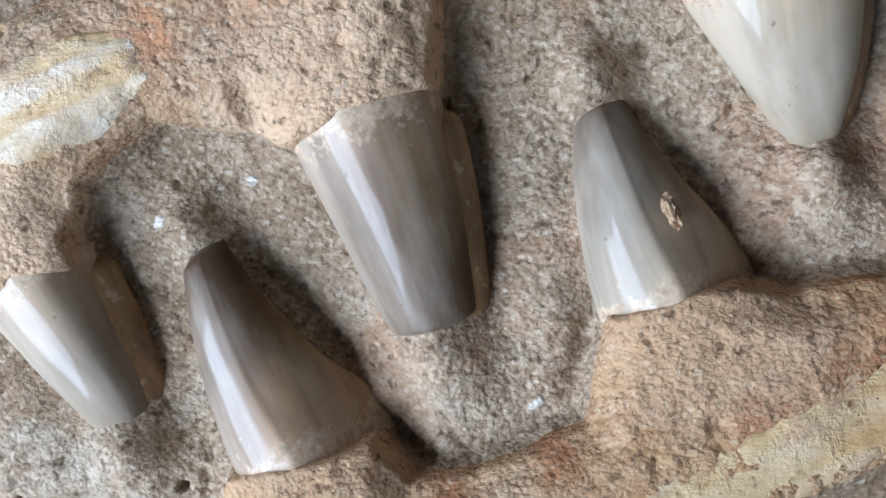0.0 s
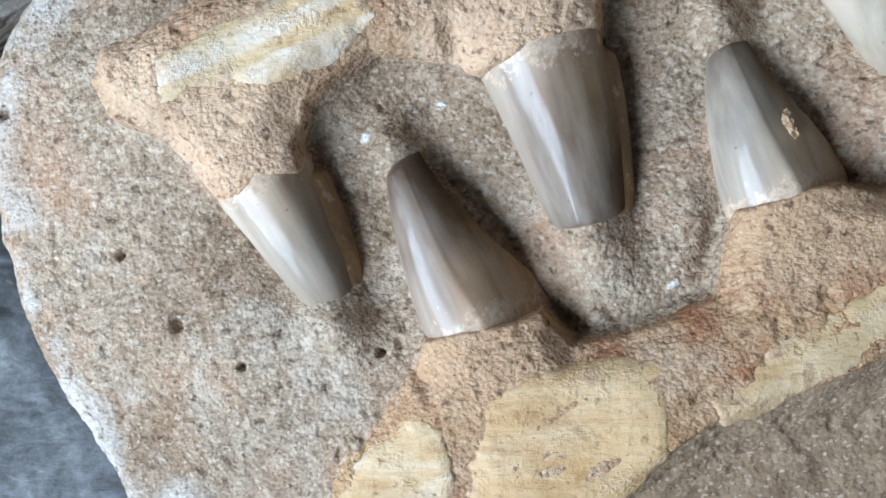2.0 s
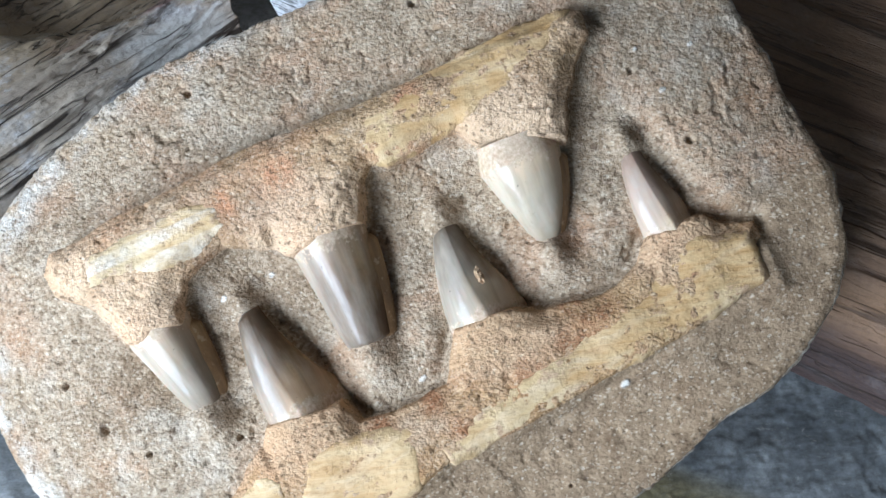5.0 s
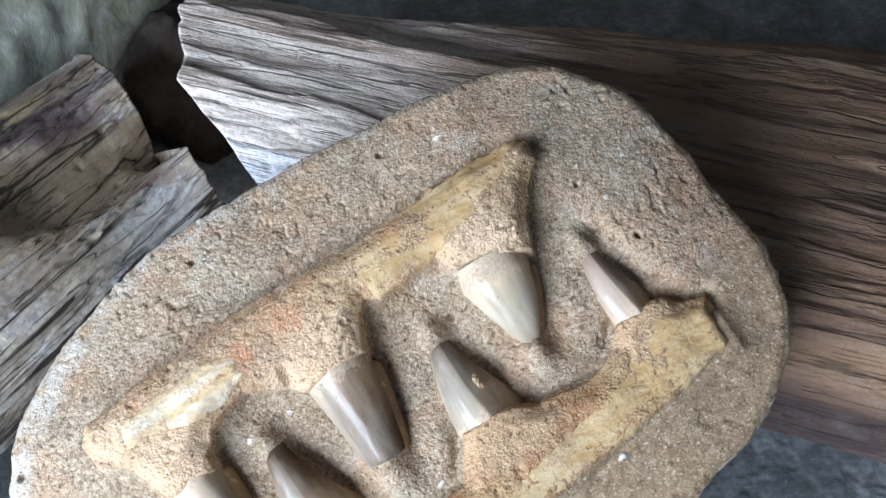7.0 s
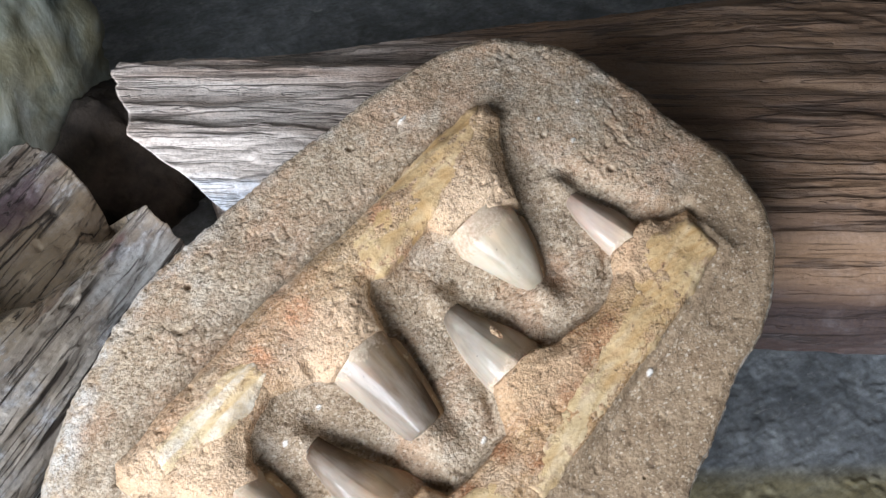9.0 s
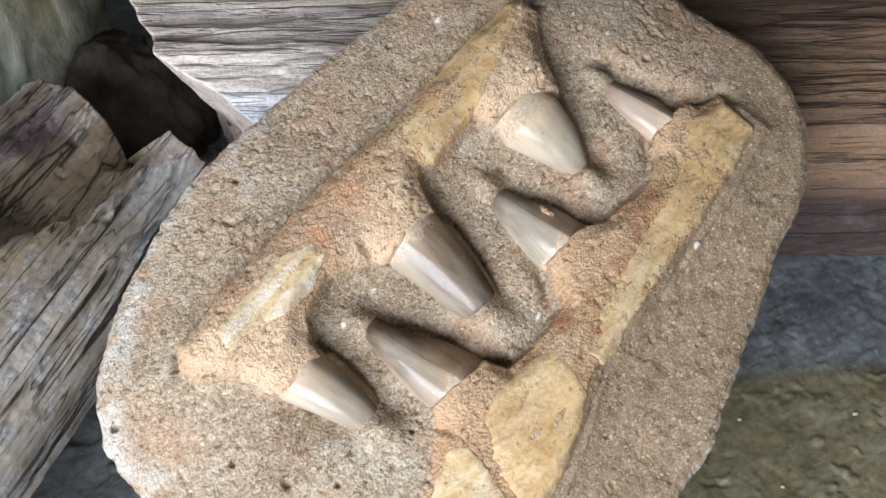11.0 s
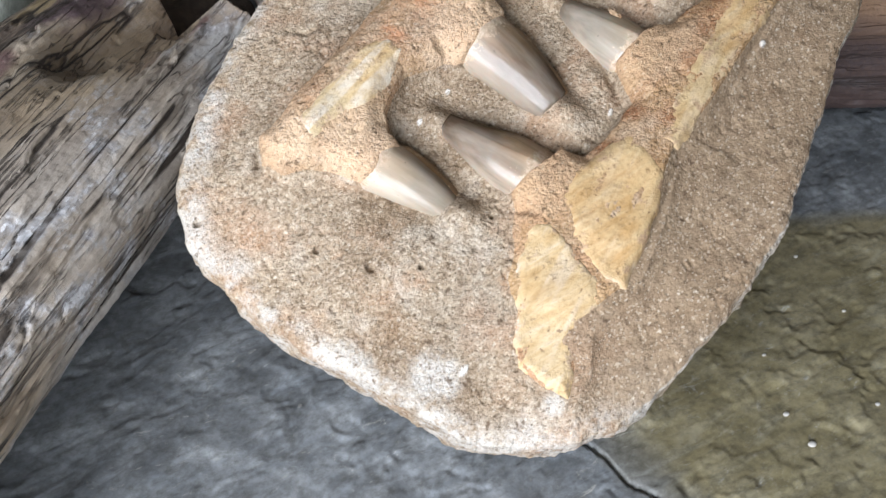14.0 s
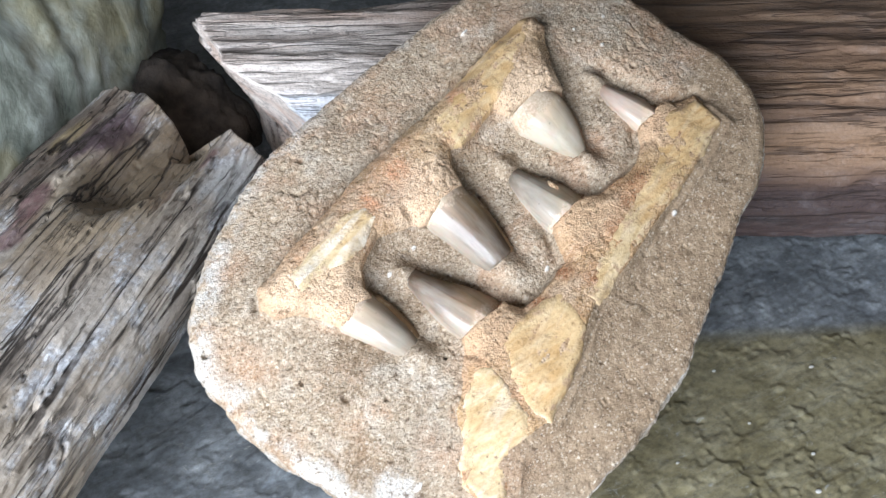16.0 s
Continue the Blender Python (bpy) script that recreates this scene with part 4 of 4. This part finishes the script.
# ---- petrified wood and rock round the slab ----
def petrified_log(words, origin, turn, material, ends, profile, seed, crack, scoop=(), ledge=None, under=None, chamfer=0.0):
    """A split log lying along local x. profile(f): front edge, back edge and top there; ends: x at the front and the back of both ends."""
    rows, cols = 460, 520
    f, a = np.meshgrid(np.linspace(0, 1, rows), np.linspace(0, 2 * np.pi, cols, endpoint=False), indexing="ij")
    front, back, top = profile(f)
    # a rounded box section
    ca, sa = np.cos(a), np.sin(a)
    p = 0.62
    sy, sz = np.sign(ca) * np.abs(ca) ** p, np.sign(sa) * np.abs(sa) ** p
    y = (front + back) / 2 + sy * (back - front) / 2
    z = top / 2 + sz * top / 2
    s = (sy + 1) / 2
    (x00, x01), (x10, x11) = ends
    x = (x00 + (x01 - x00) * s) * (1 - f) + (x10 + (x11 - x10) * s) * f
    x = x + chamfer * np.maximum(0, 1 - s / 0.28) * np.exp(-f * 14)
    if under:
        y = y + under[0] * smooth(under[2], 0.0, z) * (sy < 0.2) * smooth(0.2, -0.6, sy)
        x = x + under[1] * (1 - smooth(0.0, 0.095, z)) * np.exp(-f * 14)
    # lengthwise splits and fibres
    jog = 3.5 * grainy(x * 1000, y * 1000, z * 1000, 22, 3, seed + 20)
    gy, gz = y * 1000 + jog, z * 1000
    rel = 3.2 * grainy(x * 120, gy, gz, 16, 3, seed) + 0.8 * grainy(x * 60, gy, gz, 5, 3, seed + 3, 0.6)
    split = np.abs(grainy(x * 70, gy, gz, crack, 3, seed + 7))
    # slabs of grain that stand at different levels
    for size, rise, k in ((15, 1.5, 21), (8, 0.8, 22), (4.5, 0.4, 23)):
        rel += rise * (smooth(-0.04, 0.04, grainy(x * 130, gy, gz, size, 2, seed + k)) - 0.5)
    rel -= (1.9 if crack < 8 else 0.6) * (1 - smooth(0.0, 0.05, split)) * smooth(-0.2, 0.3, grainy(x * 1000, gy, gz, 30, 2, seed + 9))
    rel += 0.35 * grainy(x * 500, gy, gz, 1.6, 2, seed + 11)
    if ledge:
        rel -= 9 * smooth(0, 0.005, y - ledge - 0.004 * grainy(x * 90, gy * 0, gz * 0, 6, 3, seed + 19)) * (z > 0.03) * (1 - smooth(0.0, 0.12, x))
    if scoop:
        for cx, cy, rx, ry, deep in scoop:
            far = np.hypot((x - cx) / rx, (y - cy) / ry) + 0.14 * grainy(x * 500, gy, gz, 12, 3, seed + 17)
            rel -= deep * (1 - smooth(0.55, 1.0, far)) * (z > 0.03)
    ny, nz = sy * 0.6, sz
    k = np.hypot(ny, nz) + 1e-6
    y, z = y + ny / k * rel / 1000, z + nz / k * rel / 1000
    x = x + 0.0025 * grainy(gy, gz, 0 * gy, 14, 3, seed + 13) * (np.exp(-f * 25) + np.exp(-(1 - f) * 25)) * 2
    co = np.stack([x, y, np.maximum(z, -0.004)], -1).reshape(-1, 3)
    n = len(co)
    c0, c1 = co[:cols].mean(0), co[-cols:].mean(0)
    caps, extra = [], []
    for ring, c, flip in ((np.arange(cols), c0, True), (np.arange(n - cols, n), c1, False)):
        prev = ring
        for step in range(1, 12):
            g = 1 - step / 11.5
            pts = c + (co[ring] - c) * g
            pts[:, 0] += 0.002 * grainy(pts[:, 1] * 1000, pts[:, 2] * 1000, 0 * pts[:, 0], 9, 3, seed + 15) * (1 - g) ** 0.5
            idx = n + len(extra) * cols + np.arange(cols)
            extra.append(pts)
            q = np.stack([prev, np.roll(prev, -1), np.roll(idx, -1), idx], -1)
            caps.append(q[:, ::-1] if not flip else q)
            prev = idx
    faces = np.concatenate([quads(rows, cols, True)[:, ::-1], *caps])
    me = grid_mesh("petrified_log", np.concatenate([co, *extra]), faces)
    me.materials.append(material)
    log = new("petrified_log", me)
    log.matrix_basis = pose(origin[0], origin[1], 0, 0, 0, turn)
    return tagged(log, words, "petrified wood")


def left_profile(f):
    return 0.158 + 0 * f, 0.285 + 0 * f, 0.079 - 0.006 * smooth(0.8, 1, f)


def back_profile(f):
    return 0.128 - 0.01 * f, 0.272 + 0.045 * smooth(0, 0.5, f), 0.108 + 0 * f


# along local x the left log points at (0.69, 0.72), its y at (-0.72, 0.69)
petrified_log("weathered grey-brown petrified log with lengthwise cracks and purple end", (0, 0), 46.2, WOOD_LEFT, ((-0.34, -0.34), (0.118, 0.155)), left_profile, 100, 7, [(0.105, 0.213, 0.072, 0.030, 17), (0.15, 0.205, 0.04, 0.024, 14)], None, (0.034, 0.0, 0.055))
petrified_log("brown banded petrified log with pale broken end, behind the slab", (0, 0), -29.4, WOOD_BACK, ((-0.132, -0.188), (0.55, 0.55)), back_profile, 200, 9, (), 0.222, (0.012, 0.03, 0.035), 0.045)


def boulder():
    bm = bmesh.new()
    bmesh.ops.create_icosphere(bm, subdivisions=6, radius=1.0)
    for vert in bm.verts:
        p = vert.co.copy()
        k = max(abs(p.x), abs(p.y), abs(p.z))
        q = p.lerp(p / k, 0.55)
        q = Vector((q.x * 0.14, q.y * 0.13, q.z * 0.10))
        bed = Vector((q.x * 75, q.y * 13, q.z * 13))
        d = 0.012 * noise.fractal(q * 10, 1.0, 2.0, 4) + 0.003 * noise.fractal(bed, 0.8, 2.0, 5) + 0.0012 * noise.fractal(q * 150, 0.8, 2.0, 3)
        vert.co = q + p.normalized() * d
    me = bpy.data.meshes.new("boulder")
    bm.to_mesh(me)
    bm.free()
    me.polygons.foreach_set("use_smooth", np.ones(len(me.polygons), bool))
    me.materials.append(ROCK)
    ob = new("boulder", me)
    ob.matrix_basis = pose(-0.20, 0.40, 0.075, 0, 0, 40)
    return tagged(ob, "grey-green layered rock standing behind the petrified log", "rock")


boulder()


def gap_shade_rock():
    """A low rock that closes the gap between the two logs; its near-black colour paints the gap's shade."""
    bm = bmesh.new()
    bmesh.ops.create_icosphere(bm, subdivisions=5, radius=1.0)
    for vert in bm.verts:
        p = vert.co.copy()
        q = Vector((p.x * 0.042, p.y * 0.060, p.z * 0.045))
        vert.co = q + p * (0.012 * noise.fractal(q * 22, 1.0, 2.0, 5) + 0.003 * noise.fractal(q * 110, 0.9, 2.0, 3))
    me = bpy.data.meshes.new("gap_shade_rock")
    bm.to_mesh(me)
    bm.free()
    me.polygons.foreach_set("use_smooth", np.ones(len(me.polygons), bool))
    m = Nodes("gap_shade_rock")
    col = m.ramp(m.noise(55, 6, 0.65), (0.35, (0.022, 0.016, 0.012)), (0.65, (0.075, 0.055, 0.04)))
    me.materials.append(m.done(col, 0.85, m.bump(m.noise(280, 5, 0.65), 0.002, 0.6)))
    ob = new("gap_shade_rock", me)
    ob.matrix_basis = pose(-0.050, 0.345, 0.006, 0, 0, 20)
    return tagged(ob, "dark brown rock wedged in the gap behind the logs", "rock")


gap_shade_rock()


def pebble(x, y, size, seed):
    bm = bmesh.new()
    bmesh.ops.create_icosphere(bm, subdivisions=3, radius=size)
    for vert in bm.verts:
        vert.co *= 1 + 0.25 * noise.noise(vert.co * 0.6 / size + Vector((seed, 0, 0)))
        vert.co.x, vert.co.z = vert.co.x * 1.35, vert.co.z * 0.55
    me = bpy.data.meshes.new("pebble")
    bm.to_mesh(me)
    bm.free()
    me.polygons.foreach_set("use_smooth", np.ones(len(me.polygons), bool))
    me.materials.append(PEBBLE)
    ob = new("pebble", me)
    ob.matrix_basis = pose(x, y, ground_at(x, y) + size * 0.45)
    return tagged(ob, "tiny white pebble lying on the slate", "pebble", "pebbles on the slate")


PEBBLE = plain("white_pebble", (0.58, 0.55, 0.49))
for n, (x, y, size) in enumerate([(0.0451, -0.0436, 0.0009), (0.0432, -0.0573, 0.0011), (0.0756, -0.0563, 0.0007), (0.058, -0.02, 0.0006), (0.0975, -0.0679, 0.0012), (0.1503, -0.0076, 0.0009), (0.1002, -0.0603, 0.0011), (0.1135, -0.0446, 0.0008), (0.1084, 0.0134, 0.0007), (0.1012, -0.0183, 0.0006)]):
    pebble(x, y, size, n * 7)
